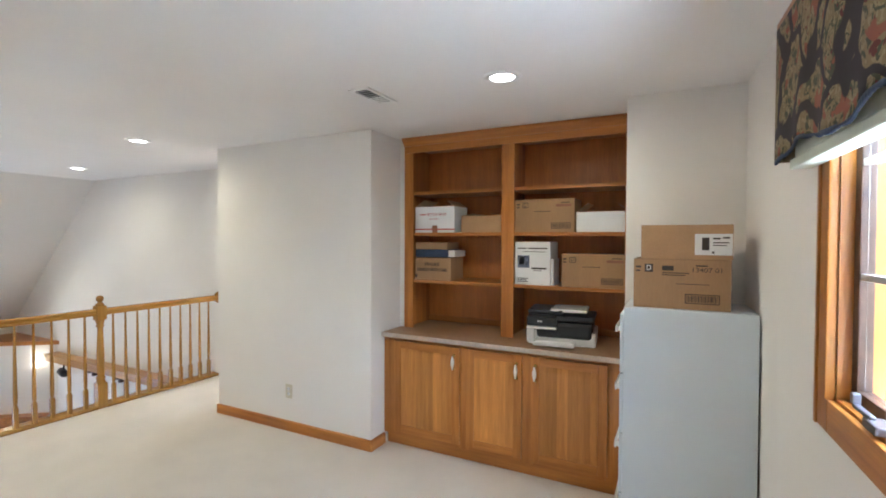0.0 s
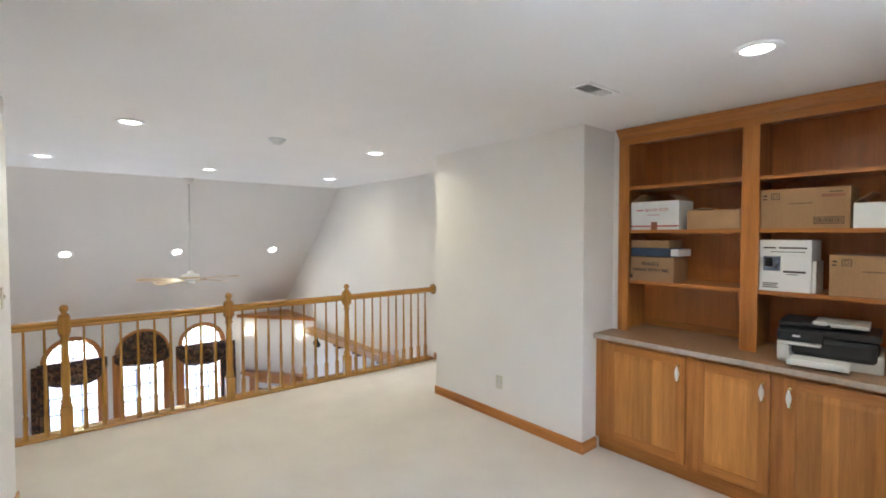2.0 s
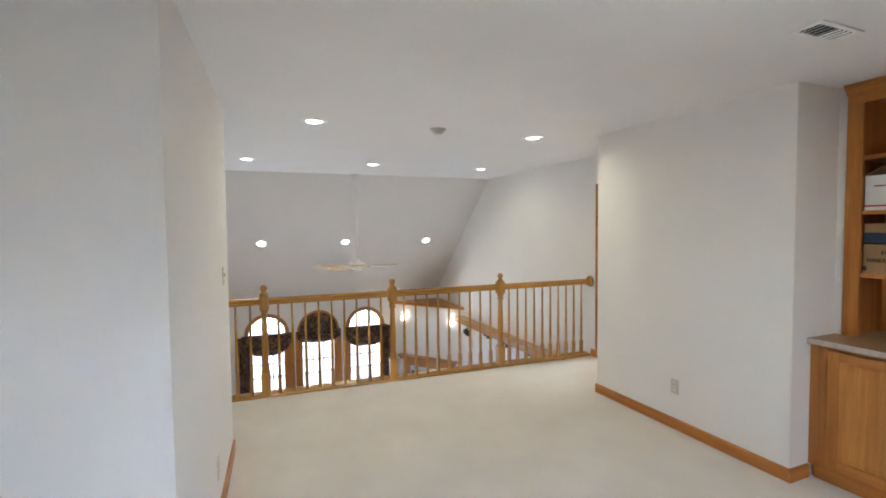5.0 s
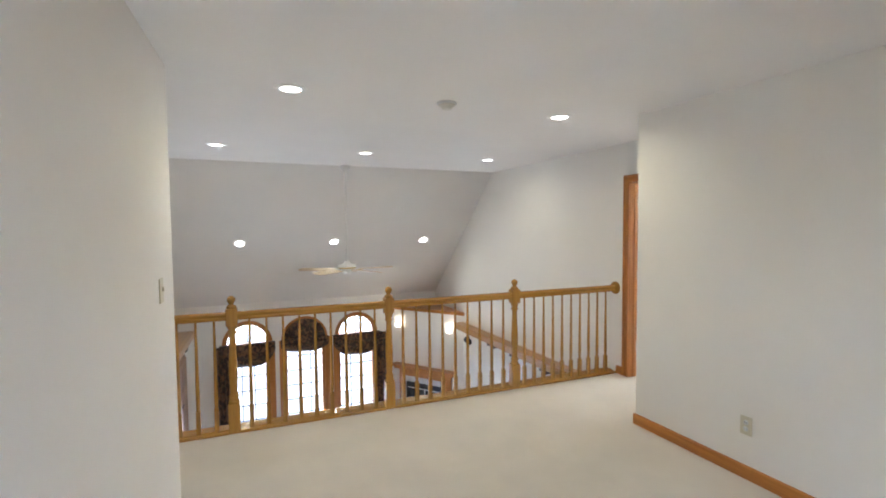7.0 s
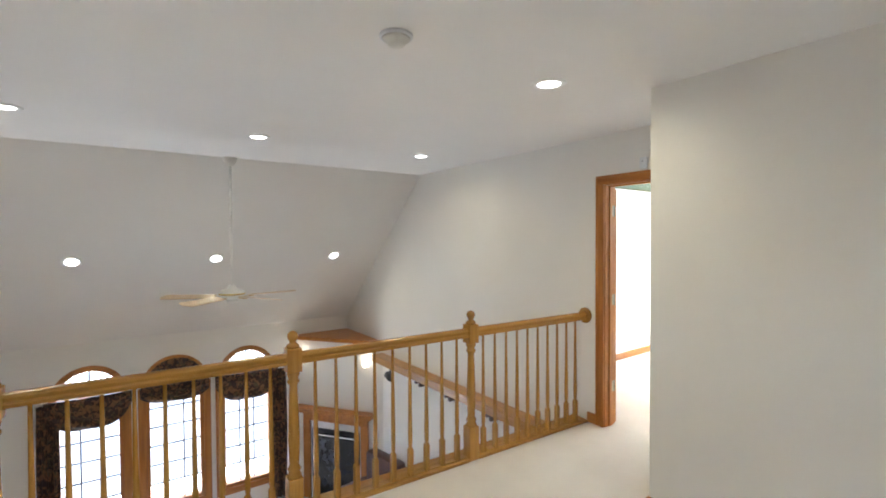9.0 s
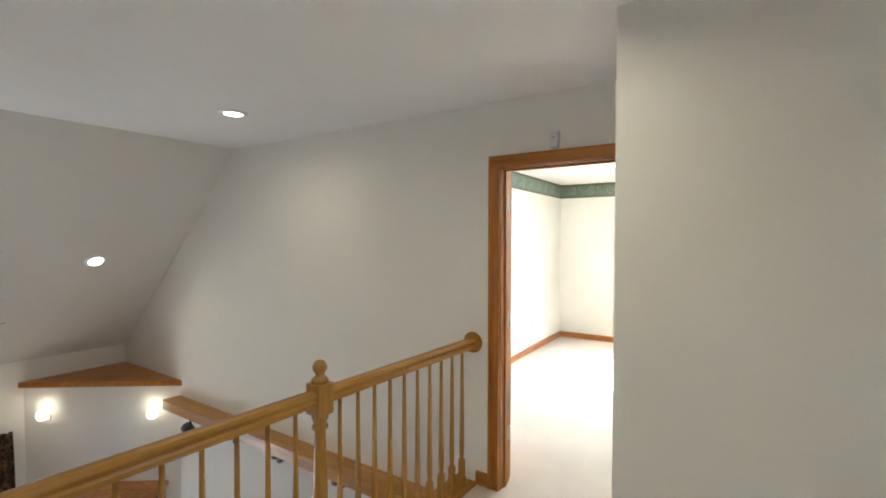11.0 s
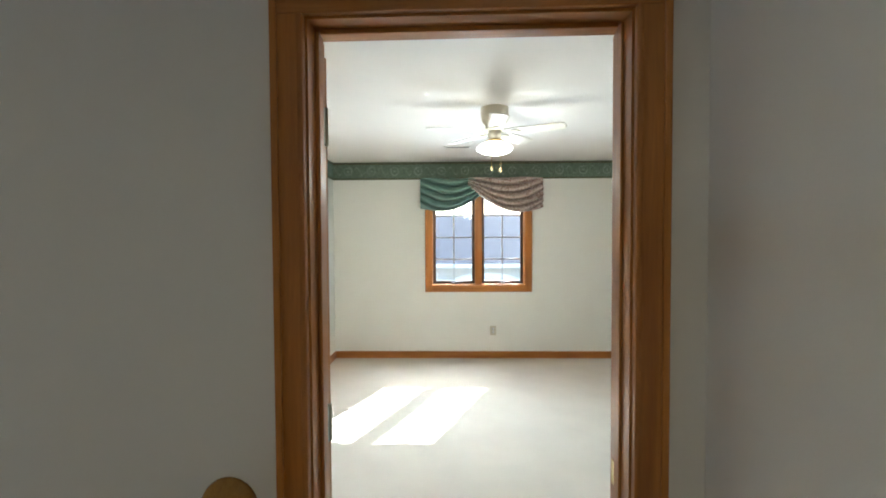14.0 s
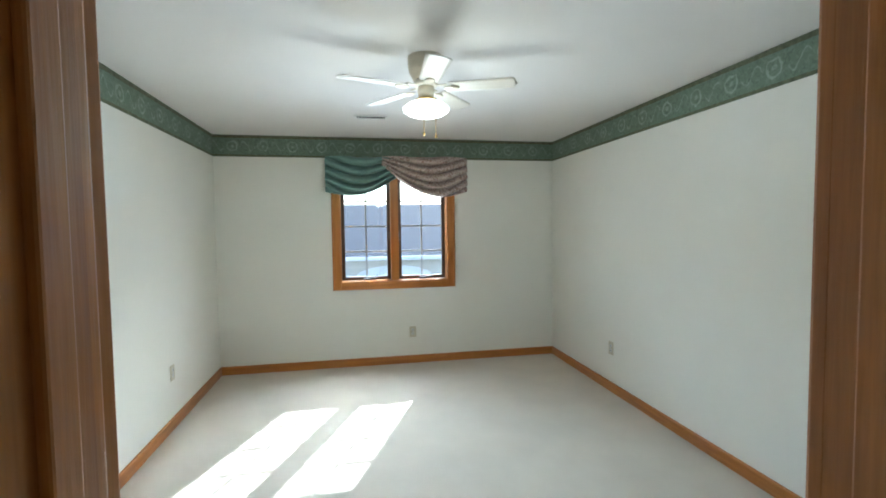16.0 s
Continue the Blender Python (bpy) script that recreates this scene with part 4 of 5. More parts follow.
def recessed_light(group, r=0.085):
    ob = thing("recessed_light", (0, 0, 0), "round white recessed ceiling light, switched on", "ceiling light", group)
    part("trim_ring", lathe(((r - 0.022, -0.002), (r - 0.018, -0.009), (r, -0.007), (r + 0.012, -0.001), (r + 0.012, 0.0), (r - 0.022, 0.0)), 32), M_WHITEMETAL, ob)
    part("lens", lathe(((0.0, -0.012), (0.03, -0.011), (r - 0.025, -0.006), (r - 0.021, -0.002)), 28), M_LENS, ob, "glowing lens")
    return ob


first = recessed_light("recessed ceiling lights")
first.location = (*LOFT_CANS[0], CEIL)
for cx, cy in LOFT_CANS[1:] + FLAT_CANS:
    copy_thing(first, pose(cx, cy, CEIL))
tilt = math.degrees(math.atan(SLOPE_K))
for cy in SLOPE_Y:
    copy_thing(first, pose(SLOPE_CAN_X, cy, SLOPE_CAN_Z, 0, -tilt, 0))

# off-white toned down, so the cover's grey shading sits in its colour
M_DETECTOR = material("shade_toned_plastic", (0.70, 0.68, 0.62), 0.5, vary=0.03)
smoke = thing("smoke_detector", (-4.668, 1.89, CEIL), "white round smoke detector on the ceiling", "smoke detector")
part("base", lathe(((0.0, -0.014), (0.066, -0.014), (0.070, -0.010), (0.070, 0.0)), 28), M_GREYPL, smoke)
part("cover", lathe(((0.0, -0.046), (0.030, -0.045), (0.036, -0.040), (0.040, -0.026), (0.056, -0.022), (0.060, -0.014)), 28), M_DETECTOR, smoke)


def ceiling_vent(x, y, lx, ly, label):
    """A white register; slats run along its short way and one half shows the dark backing plate."""
    v = thing("ceiling_vent", (x, y, CEIL), label, "vent")
    f = 0.022
    part("frame", boxes((-lx, lx, -ly, -ly + f, -0.008, 0), (-lx, lx, ly - f, ly, -0.008, 0), (-lx, -lx + f, -ly + f, ly - f, -0.008, 0), (lx - f, lx, -ly + f, ly - f, -0.008, 0), bevel=0.002), M_WHITEMETAL, v)
    # thin near-black plate; the duct's shade is put into its colour
    part("backing", boxes((-lx + f, lx - f, -ly + f, ly - f, -0.002, -0.0005)), M_DUCTSHADE, v, "dark plate in place of the shaded duct")
    n = 8
    for k in range(n):
        xx = -lx + f + (2 * lx - 2 * f) * (k + 0.5) / n
        bm = boxes((-0.0006, 0.0006, -ly + f, ly - f, -0.0046, 0.0046))
        bmesh.ops.transform(bm, matrix=pose(xx, 0, -0.008, 0, 50 if k < n / 2 else -50), verts=bm.verts)
        part("slat", bm, M_WHITEMETAL, v)
    return v


vent = ceiling_vent(-2.222, 2.76, 0.15, 0.065, "white slatted ceiling air register")
vent.rotation_euler = (0, 0, radians(90))
ceiling_vent(-5.03, 7.975, 0.14, 0.06, "white slatted ceiling air register in the bedroom")

# ---- electrical plates ----


def outlet_plate(m, label, kind):
    """A wall plate that faces -y in its own frame."""
    name = "light_switch" if kind == "switch" else "wall_outlet"
    o = thing(name, (0, 0, 0), label, "light switch" if kind == "switch" else "outlet")
    part("plate", boxes((-0.036, 0.036, -0.006, 0, -0.058, 0.058), bevel=0.0025), M_WHITEPL, o)
    if kind == "switch":
        part("toggle", boxes((-0.005, 0.005, -0.016, -0.006, -0.004, 0.016), bevel=0.002), M_WHITEPL, o)
    else:
        for dz in (-0.02, 0.02):
            part("socket", lathe(((0.0, 0.003), (0.015, 0.003), (0.016, 0.0)), 18, pose(0, -0.006, dz, 90)), M_GREYPL, o)
            part("slot", boxes((-0.008, -0.005, -0.0096, -0.009, dz - 0.005, dz + 0.006), (0.005, 0.008, -0.0096, -0.009, dz - 0.005, dz + 0.006)), M_INK, o)
    o.matrix_basis = m
    return o


outlet_plate(pose(-3.556, 3.42, 0.335), "ivory duplex outlet low on the white wall", "outlet")
outlet_plate(BEDM @ pose(-4.606, BED_Y, 0.345), "ivory duplex outlet under the bedroom window", "outlet")
outlet_plate(BEDM @ pose(BED_R, 7.68, 0.39, 0, 0, -90), "ivory duplex outlet on the bedroom side wall", "outlet")
outlet_plate(BEDM @ pose(BED_L, 7.70, 0.42, 0, 0, 90), "ivory duplex outlet low on the bedroom wall", "outlet")
outlet_plate(pose(-3.70, 0.1885, 0.30, 0, 0, 180 - 2.69), "ivory duplex outlet low on the loft wall", "outlet")
outlet_plate(pose(-4.23, 0.2135, 1.30, 0, 0, 180 - 2.69), "ivory light switch near the wall corner", "switch")

chime = thing("door_sensor", (-4.965, DOOR_Y0, 2.158), "small white alarm sensor box above the door", "sensor")
part("body", boxes((-0.025, 0.025, -0.028, 0, -0.045, 0.045), bevel=0.006), M_GREYPL, chime)
part("lens", boxes((-0.004, 0.004, -0.030, -0.028, 0.012, 0.018)), M_BLACKPL, chime)
part("cover_line", boxes((-0.0253, 0.0253, -0.0284, 0, -0.026, -0.0245)), M_WHITEMETAL, chime)

# ---- built-in bookcase ----
UX0, UX1, BF = -2.668, -0.941, 3.82      # upper case
BX0, BX1, WT = -2.7165, -0.925, 0.888       # base cabinet and the worktop's top
BACK = 4.225
bookcase = thing("bookcase", (0, 0, 0), "honey oak built-in bookcase holding moving boxes", "bookcase")
MIDL, MIDR = -1.826, -1.729
part("stile", boxes((UX0, -2.586, BF, BF + 0.02, WT + 0.002, 2.32), bevel=0.002), M_OAK_Z, bookcase)
part("stile", boxes((MIDL, MIDR, BF, BF + 0.02, WT + 0.002, 2.32), bevel=0.002), M_OAK_Z, bookcase)
part("stile", boxes((-0.966, UX1, BF, BF + 0.02, WT + 0.002, 2.32), bevel=0.002), M_OAK_Z, bookcase)
part("header", boxes((UX0, UX1, BF, BF + 0.02, 2.321, 2.405), bevel=0.002), M_OAK_X, bookcase)
crown_outline = ((0, 0), (-0.010, 0.0), (-0.014, 0.012), (-0.030, 0.034), (-0.044, 0.044), (-0.048, 0.062), (0, 0.062))
part("crown_moulding", extrude_profile(crown_outline, UX0, UX1, Matrix(((0, 0, 1, 0), (1, 0, 0, BF), (0, 1, 0, 2.375), (0, 0, 0, 1)))), M_OAK_X, bookcase)
part("side_panel", boxes((UX0, UX0 + 0.02, BF + 0.021, BACK, WT + 0.002, 2.40)), M_OAK_Z, bookcase)
part("side_panel", boxes((UX1 - 0.02, UX1, BF + 0.021, BACK, WT + 0.002, 2.40)), M_OAK_Z, bookcase)
part("divider", boxes(((MIDL + MIDR) / 2 - 0.012, (MIDL + MIDR) / 2 + 0.012, BF + 0.021, BACK - 0.011, WT + 0.002, 2.40)), M_OAK_Z, bookcase)
part("back_panel", boxes((UX0 + 0.021, UX1 - 0.021, BACK - 0.010, BACK, WT + 0.002, 2.40)), M_OAKDARK, bookcase)
part("top_panel", boxes((UX0 + 0.021, UX1 - 0.021, BF + 0.021, BACK - 0.011, 2.38, 2.40)), M_OAK_X, bookcase)
part("back_rail", boxes((UX0 + 0.021, UX1 - 0.021, BACK - 0.022, BACK - 0.0105, WT + 0.002, WT + 0.052), bevel=0.003), M_OAK_X, bookcase)
SH = (2.003, 1.671, 1.286)      # tops of the shelves
for z in SH:
    for a, b in ((UX0 + 0.022, (MIDL + MIDR) / 2 - 0.0125), ((MIDL + MIDR) / 2 + 0.0125, UX1 - 0.022)):
        part("shelf", boxes((a, b, BF + 0.024, BACK - 0.011, z - 0.020, z), (a, b, BF + 0.0215, BF + 0.0235, z - 0.024, z)), M_OAK_X, bookcase)

base = thing("base_cabinet", (0, 0, 0), "honey oak base cabinet with three panel doors", "cabinet")
CF = 3.60                        # face frame
part("body", boxes((BX0, BX1, CF + 0.02, BACK, 0.09, WT - 0.038)), M_OAK_Z, base)
part("toe_kick", boxes((BX0, BX1, CF + 0.05, CF + 0.07, 0.0, 0.089)), M_OAK_X, base)
part("base_trim", boxes((BX0 + 0.016, BX1, CF + 0.030, CF + 0.049, 0.0, 0.085), bevel=0.003), M_OAK_X, base)
for a, b in ((BX0, -2.60), (-2.07, -1.985), (-1.60, -1.51), (-1.045, BX1)):
    part("face_stile", boxes((a, b, CF, CF + 0.019, 0.09, WT - 0.038), bevel=0.001), M_OAK_Z, base)
part("face_rail", boxes((BX0 + 0.107, BX1 - 0.121, CF + 0.003, CF + 0.019, 0.815, WT - 0.039)), M_OAK_X, base)
part("face_rail", boxes((BX0 + 0.107, BX1 - 0.121, CF + 0.003, CF + 0.019, 0.091, 0.15)), M_OAK_X, base)


def panel_door(x0, x1, z0, z1, handle_x):
    y1 = CF - 0.002
    y0 = y1 - 0.019
    s = 0.058
    d = part("cabinet_door", boxes((x0, x0 + s, y0, y1, z0, z1), bevel=0.003), M_OAK_Z, base)
    part("door_stile", boxes((x1 - s, x1, y0, y1, z0, z1), bevel=0.003), M_OAK_Z, d)
    part("door_rail", boxes((x0 + s, x1 - s, y0, y1, z0, z0 + s), bevel=0.003), M_OAK_X, d)
    part("door_rail", boxes((x0 + s, x1 - s, y0, y1, z1 - s, z1), bevel=0.003), M_OAK_X, d)
    pb = bmesh.new()
    a = [(x0 + s, y1 - 0.012, z0 + s), (x1 - s, y1 - 0.012, z0 + s), (x1 - s, y1 - 0.012, z1 - s), (x0 + s, y1 - 0.012, z1 - s)]
    q = 0.038
    b = [(x0 + s + q, y0 + 0.002, z0 + s + q), (x1 - s - q, y0 + 0.002, z0 + s + q), (x1 - s - q, y0 + 0.002, z1 - s - q), (x0 + s + q, y0 + 0.002, z1 - s - q)]
    va, vb = [pb.verts.new(v) for v in a], [pb.verts.new(v) for v in b]
    pb.faces.new(vb)
    for i in range(4):
        pb.faces.new((va[i], va[(i + 1) % 4], vb[(i + 1) % 4], vb[i]))
    bmesh.ops.recalc_face_normals(pb, faces=pb.faces)
    part("raised_panel", pb, M_OAKP, d)
    hz = 0.722
    for s_z in (-1, 1):
        part("handle_end", merge(lathe(((0.0, 0.006), (0.010, 0.005), (0.013, 0.0)), 16, pose(handle_x, y0, hz + s_z * 0.050, 90)),
                                 lathe(((0.0055, 0.0), (0.0050, 0.024), (0.0, 0.026)), 12, pose(handle_x, y0 - 0.003, hz + s_z * 0.050, 90))), M_BRASS, d, "brass handle end")
    part("handle", lathe(((0.0, -0.050), (0.0055, -0.048), (0.0065, -0.036), (0.0125, -0.018), (0.0140, 0.0), (0.0125, 0.018), (0.0065, 0.036), (0.0055, 0.048), (0.0, 0.050)), 18, pose(handle_x, y0 - 0.025, hz)), M_WHITEMETAL, d, "pale oval pull handle")


panel_door(-2.613, -2.055, 0.120, 0.832, -2.098)
panel_door(-1.998, -1.588, 0.120, 0.832, -1.624)
panel_door(-1.524, -1.033, 0.120, 0.832, -1.494)

worktop = thing("worktop", (0, 0, 0), "tan laminate worktop with a paler front edge", "worktop")
part("slab", boxes((BX0, BX1, CF - 0.035, BACK, WT - 0.037, WT)), M_COUNTER, worktop)
part("front_edge", boxes((BX0, BX1, CF - 0.043, CF - 0.0355, WT - 0.031, WT + 0.0015), bevel=0.002), M_COUNTEREDGE, worktop)

# ---- cartons ----


def text_part(words, parent, m, size, mat, width=None):
    cu = bpy.data.curves.new("lettering", "FONT")
    cu.body, cu.size, cu.align_x, cu.align_y, cu.extrude = words, size, "CENTER", "CENTER", 0.0004
    tmp = new("lettering", cu)
    dg = bpy.context.evaluated_depsgraph_get()
    me = bpy.data.meshes.new_from_object(tmp.evaluated_get(dg))
    bpy.data.objects.remove(tmp)
    me.materials.clear()
    me.materials.append(mat)
    if width:
        xs = [v.co.x for v in me.vertices]
        k = width / (max(xs) - min(xs))
        me.transform(Matrix.Diagonal((k, 1, 1, 1)))
    ob = new("lettering", me)
    ob.parent = parent
    ob.matrix_basis = m
    return ob


FRONT = pose(0, 0, 0, 90)         # text that faces -y


def carton(label, w, d, h, at, turn=0.0, mat=M_CARD, marks=(), words=(), lid=None, flaps=0.0, open_top=False, category="box"):
    """A carton with its front-left bottom corner at the origin. marks: (x0, x1, z0, z1, material) on the front."""
    c = thing("cardboard_box", at, label, category, "moving boxes")
    c.rotation_euler = (0, 0, radians(turn))
    t = 0.004
    if open_top:
        tray = boxes((0, w, 0, d, 0, h))
        bmesh.ops.delete(tray, geom=[f for f in tray.faces if f.normal.z > 0.9], context="FACES_ONLY")
        bmesh.ops.solidify(tray, geom=list(tray.faces), thickness=t)
        part("body", tray, mat, c)
    else:
        part("body", boxes((0, w, 0, d, 0, h), bevel=0.003), mat, c)
        part("flap_seam", boxes((0.004, w - 0.004, d / 2 - 0.001, d / 2 + 0.001, h - 0.0005, h + 0.0006)), M_INK, c)
    if lid:
        part("lid", boxes((-0.006, w + 0.006, -0.006, d + 0.006, h - lid, h + 0.004), bevel=0.003), mat, c)
    if flaps:
        for x, a, reach in ((0.002, -flaps, 0.095), (w - 0.002, flaps - 180, 0.080)):
            bm = boxes((0.0, reach, 0.006, d - 0.006, -0.002, 0.002))
            bmesh.ops.transform(bm, matrix=pose(x, 0, h + 0.002, 0, a, 0), verts=bm.verts)
            part("flap", bm, M_CARD2, c, "brown inside of the flap")
    for x0, x1, z0, z1, mm in marks:
        part("print", boxes((x0, x1, -0.0012, 0.0, z0, z1)), mm, c)
    for s, x, z, size, mm, width in words:
        text_part(s, c, pose(x, -0.0012, z) @ FRONT, size, mm, width)
    return c


def bars(x0, x1, z, n, h, gap, mat):
    """Rows of unreadable print."""
    return [(x0, x1 - (0.12 * (x1 - x0)) * (k % 2), z - k * gap - h, z - k * gap, mat) for k in range(n)]


def barcode(x0, x1, z0, z1):
    out = []
    x = x0
    k = 0
    while x < x1:
        wdt = (0.0022, 0.0042, 0.0030, 0.0055)[k % 4]
        out.append((x, min(x + wdt, x1), z0, z1, M_INK))
        x += wdt + 0.0032
        k += 1
    return out


def framed(x0, x1, z0, z1):
    """A bar code in a thin printed frame."""
    t = 0.004
    return [(x0, x1, z0, z0 + t, M_INK), (x0, x1, z1 - t, z1, M_INK), (x0, x0 + t, z0 + t, z1 - t, M_INK), (x1 - t, x1, z0 + t, z1 - t, M_INK)] + barcode(x0 + 0.008, x1 - 0.008, z0 + 0.008, z1 - 0.008)


S2, S3 = SH[1:]
# second shelf, left bay
carton("white file box with red print and folded flaps", 0.355, 0.25, 0.210, (-2.588, 3.862, S2), 0, M_WHITECARD,
       marks=[(0.0, 0.36, 0.022, 0.032, M_REDINK), (0.158, 0.204, 0.0, 0.058, M_TANPRINT)] + bars(0.045, 0.100, 0.150, 1, 0.008, 0.018, M_REDINK) + bars(0.13, 0.22, 0.112, 1, 0.004, 0.018, M_REDINK), words=[("BOOK BOX", 0.20, 0.146, 0.030, M_REDINK, 0.17)], open_top=True, flaps=34)
carton("low open tan carton beside the white file box", 0.33, 0.25, 0.130, (-2.175, 3.865, S2), 0, M_CARD2, flaps=9)
# third shelf, left bay
carton("brown carton marked fragile", 0.325, 0.24, 0.180, (-2.588, 3.862, S3), 0, M_CARD,
       marks=[(0.0, 0.02, 0.018, 0.045, M_INK)], words=[("FRAGILE", 0.155, 0.128, 0.036, M_INK, 0.13), ("FRAGILE", 0.1575, 0.1285, 0.036, M_INK, 0.13), ("HANDLE WITH CARE", 0.1575, 0.0825, 0.036, M_INK, 0.27), ("HANDLE WITH CARE", 0.155, 0.082, 0.036, M_INK, 0.27)])
binder = thing("ring_binder", (-2.588, 3.868, S3 + 0.184), "navy blue binder lying flat on a carton", "binder")
part("cover", boxes((0, 0.30, 0, 0.22, 0, 0.006), (0, 0.30, 0, 0.22, 0.058, 0.064), (0, 0.30, 0, 0.006, 0.0, 0.064), bevel=0.002), M_NAVY, binder)
part("pages", boxes((0.004, 0.355, 0.008, 0.215, 0.007, 0.057)), M_WHITECARD, binder, "white paper pages")
carton("flat brown carton on a navy binder", 0.29, 0.22, 0.056, (-2.588, 3.868, S3 + 0.249), 0, M_CARD)
# second shelf, right bay


def letter_carton(label, w, d, h, at, mat=M_CARD, turn=0.0):
    c = carton(label, w, d, h, at, turn, mat,
               marks=[(0.012, 0.034, h - 0.042, h - 0.032, M_INK), (0.012, 0.032, h - 0.062, h - 0.054, M_INK),
                      (0.055, 0.059, h - 0.062, h - 0.022, M_INK), (0.095, 0.099, h - 0.062, h - 0.022, M_INK), (0.059, 0.095, h - 0.026, h - 0.022, M_INK), (0.059, 0.095, h - 0.062, h - 0.058, M_INK)]
               + bars(0.33 * w, 0.60 * w, h - 0.088, 1, 0.004, 0.014, M_INK)
               + framed(0.62 * w, 0.94 * w, 0.026, 0.068)
               + bars(0.78 * w, 0.92 * w, h - 0.026, 1, 0.006, 0.020, M_INK) + bars(0.70 * w, 0.95 * w, h - 0.040, 1, 0.018, 0.020, M_TANPRINT),
               words=[("D", 0.077, h - 0.042, 0.036, M_INK, 0.022)])
    return c


letter_carton("large brown carton with a printed letter", 0.430, 0.26, 0.240, (-1.730, 3.858, S2))
carton("white open-topped carton with raised flaps", 0.340, 0.25, 0.140, (-1.288, 3.862, S2), 0, M_WHITECARD, open_top=True, flaps=38)
# third shelf, right bay
pc = carton("white product carton with blue picture panel", 0.262, 0.24, 0.315, (-1.730, 3.858, S3), 0, M_WHITECARD,
            marks=[(0.020, 0.110, 0.125, 0.215, M_PICTURE), (0.030, 0.070, 0.150, 0.205, M_GREYPL), (0.0, 0.262, 0.221, 0.223, M_GREYPL)] + bars(0.020, 0.085, 0.272, 1, 0.009, 0.03, M_INK) + bars(0.10, 0.24, 0.272, 1, 0.009, 0.03, M_INK)
            + bars(0.06, 0.23, 0.245, 1, 0.004, 0.03, M_INK) + bars(0.125, 0.235, 0.128, 1, 0.012, 0.03, M_INK) + bars(0.14, 0.20, 0.108, 1, 0.004, 0.03, M_INK) + bars(0.018, 0.10, 0.050, 3, 0.006, 0.012, M_INK))
part("side_label", boxes((0.2622, 0.280, 0.03, 0.20, 0.0, 0.19)), M_WHITECARD, pc)
letter_carton("large brown carton standing at an angle on the shelf", 0.435, 0.255, 0.232, (-1.388, 3.866, S3))

# ---- printer ----
prn = thing("printer", (-1.590, 3.70, WT), "black and light grey all-in-one printer on the worktop", "printer")
prn.rotation_euler = (0, 0, radians(6))
part("base", boxes((0.0, 0.46, 0.02, 0.36, 0.0, 0.10), bevel=0.014), M_GREYPL, prn)
part("body", boxes((0.06, 0.44, 0.012, 0.35, 0.045, 0.165), bevel=0.030), M_BLACKPL, prn, "black glossy housing")
part("scanner_lid", boxes((0.0, 0.45, 0.02, 0.36, 0.166, 0.205), bevel=0.014), M_BLACKPL, prn)
part("document_feeder", boxes((0.0, 0.24, 0.03, 0.33, 0.206, 0.240), bevel=0.016), M_BLACKPL, prn)
part("feeder_tray", boxes((0.16, 0.40, 0.05, 0.31, 0.226, 0.246), bevel=0.006), M_GREYPL, prn, "pale grey paper tray")
part("hinge_cap", lathe(((0.0, 0.02), (0.03, 0.018), (0.036, 0.0)), 18, pose(0.19, 0.045, 0.236)), M_GREYPL, prn)
part("control_panel", boxes((0.0, 0.21, -0.018, 0.030, 0.132, 0.200), bevel=0.018), M_BLACKPL, prn)
part("panel_lip", boxes((0.0, 0.205, -0.022, 0.030, 0.112, 0.131), bevel=0.008), M_GREYPL, prn, "pale grey lip")
part("side_column", boxes((0.0, 0.055, -0.012, 0.10, 0.02, 0.112), bevel=0.010), M_GREYPL, prn)
part("paper_tray", boxes((0.06, 0.33, -0.115, 0.03, 0.018, 0.045), bevel=0.006), M_GREYPL, prn, "white paper output tray")
part("paper_stack", boxes((0.08, 0.31, -0.105, 0.02, 0.0452, 0.052)), M_WHITECARD, prn)
part("badge", boxes((0.075, 0.110, -0.0195, -0.0178, 0.160, 0.172)), M_GREYPL, prn)

# ---- filing cabinet ----
FX0, FX1, FY0, FY1, FH = -0.908, -0.326, 3.0, 3.402, 1.285
cab = thing("filing_cabinet", (0, 0, 0), "light grey steel filing cabinet beside the window wall", "filing cabinet")
part("body", boxes((FX0 + 0.018, FX1, FY0, FY1, 0.02, FH), bevel=0.005), M_STEEL, cab)
part("plinth", boxes((FX0 + 0.04, FX1 - 0.02, FY0 + 0.02, FY1 - 0.02, 0.0, 0.02)), M_STEEL, cab)
for k in range(4):
    z0 = 0.05 + k * 0.302
    dr = part("drawer", boxes((FX0, FX0 + 0.017, FY0 + 0.012, FY1 - 0.012, z0, z0 + 0.292), bevel=0.004), M_STEEL, cab)
    part("handle", merge(boxes((FX0 - 0.024, FX0, FY0 + 0.10, FY0 + 0.112, z0 + 0.19, z0 + 0.215), (FX0 - 0.024, FX0, FY1 - 0.112, FY1 - 0.10, z0 + 0.19, z0 + 0.215), bevel=0.002),
                         boxes((FX0 - 0.030, FX0 - 0.020, FY0 + 0.09, FY1 - 0.09, z0 + 0.186, z0 + 0.219), bevel=0.004)), M_CHROME, dr, "bright metal pull")
    part("label_holder", boxes((FX0 - 0.003, FX0, FY0 + 0.15, FY1 - 0.15, z0 + 0.235, z0 + 0.265), bevel=0.001), M_CHROME, dr)

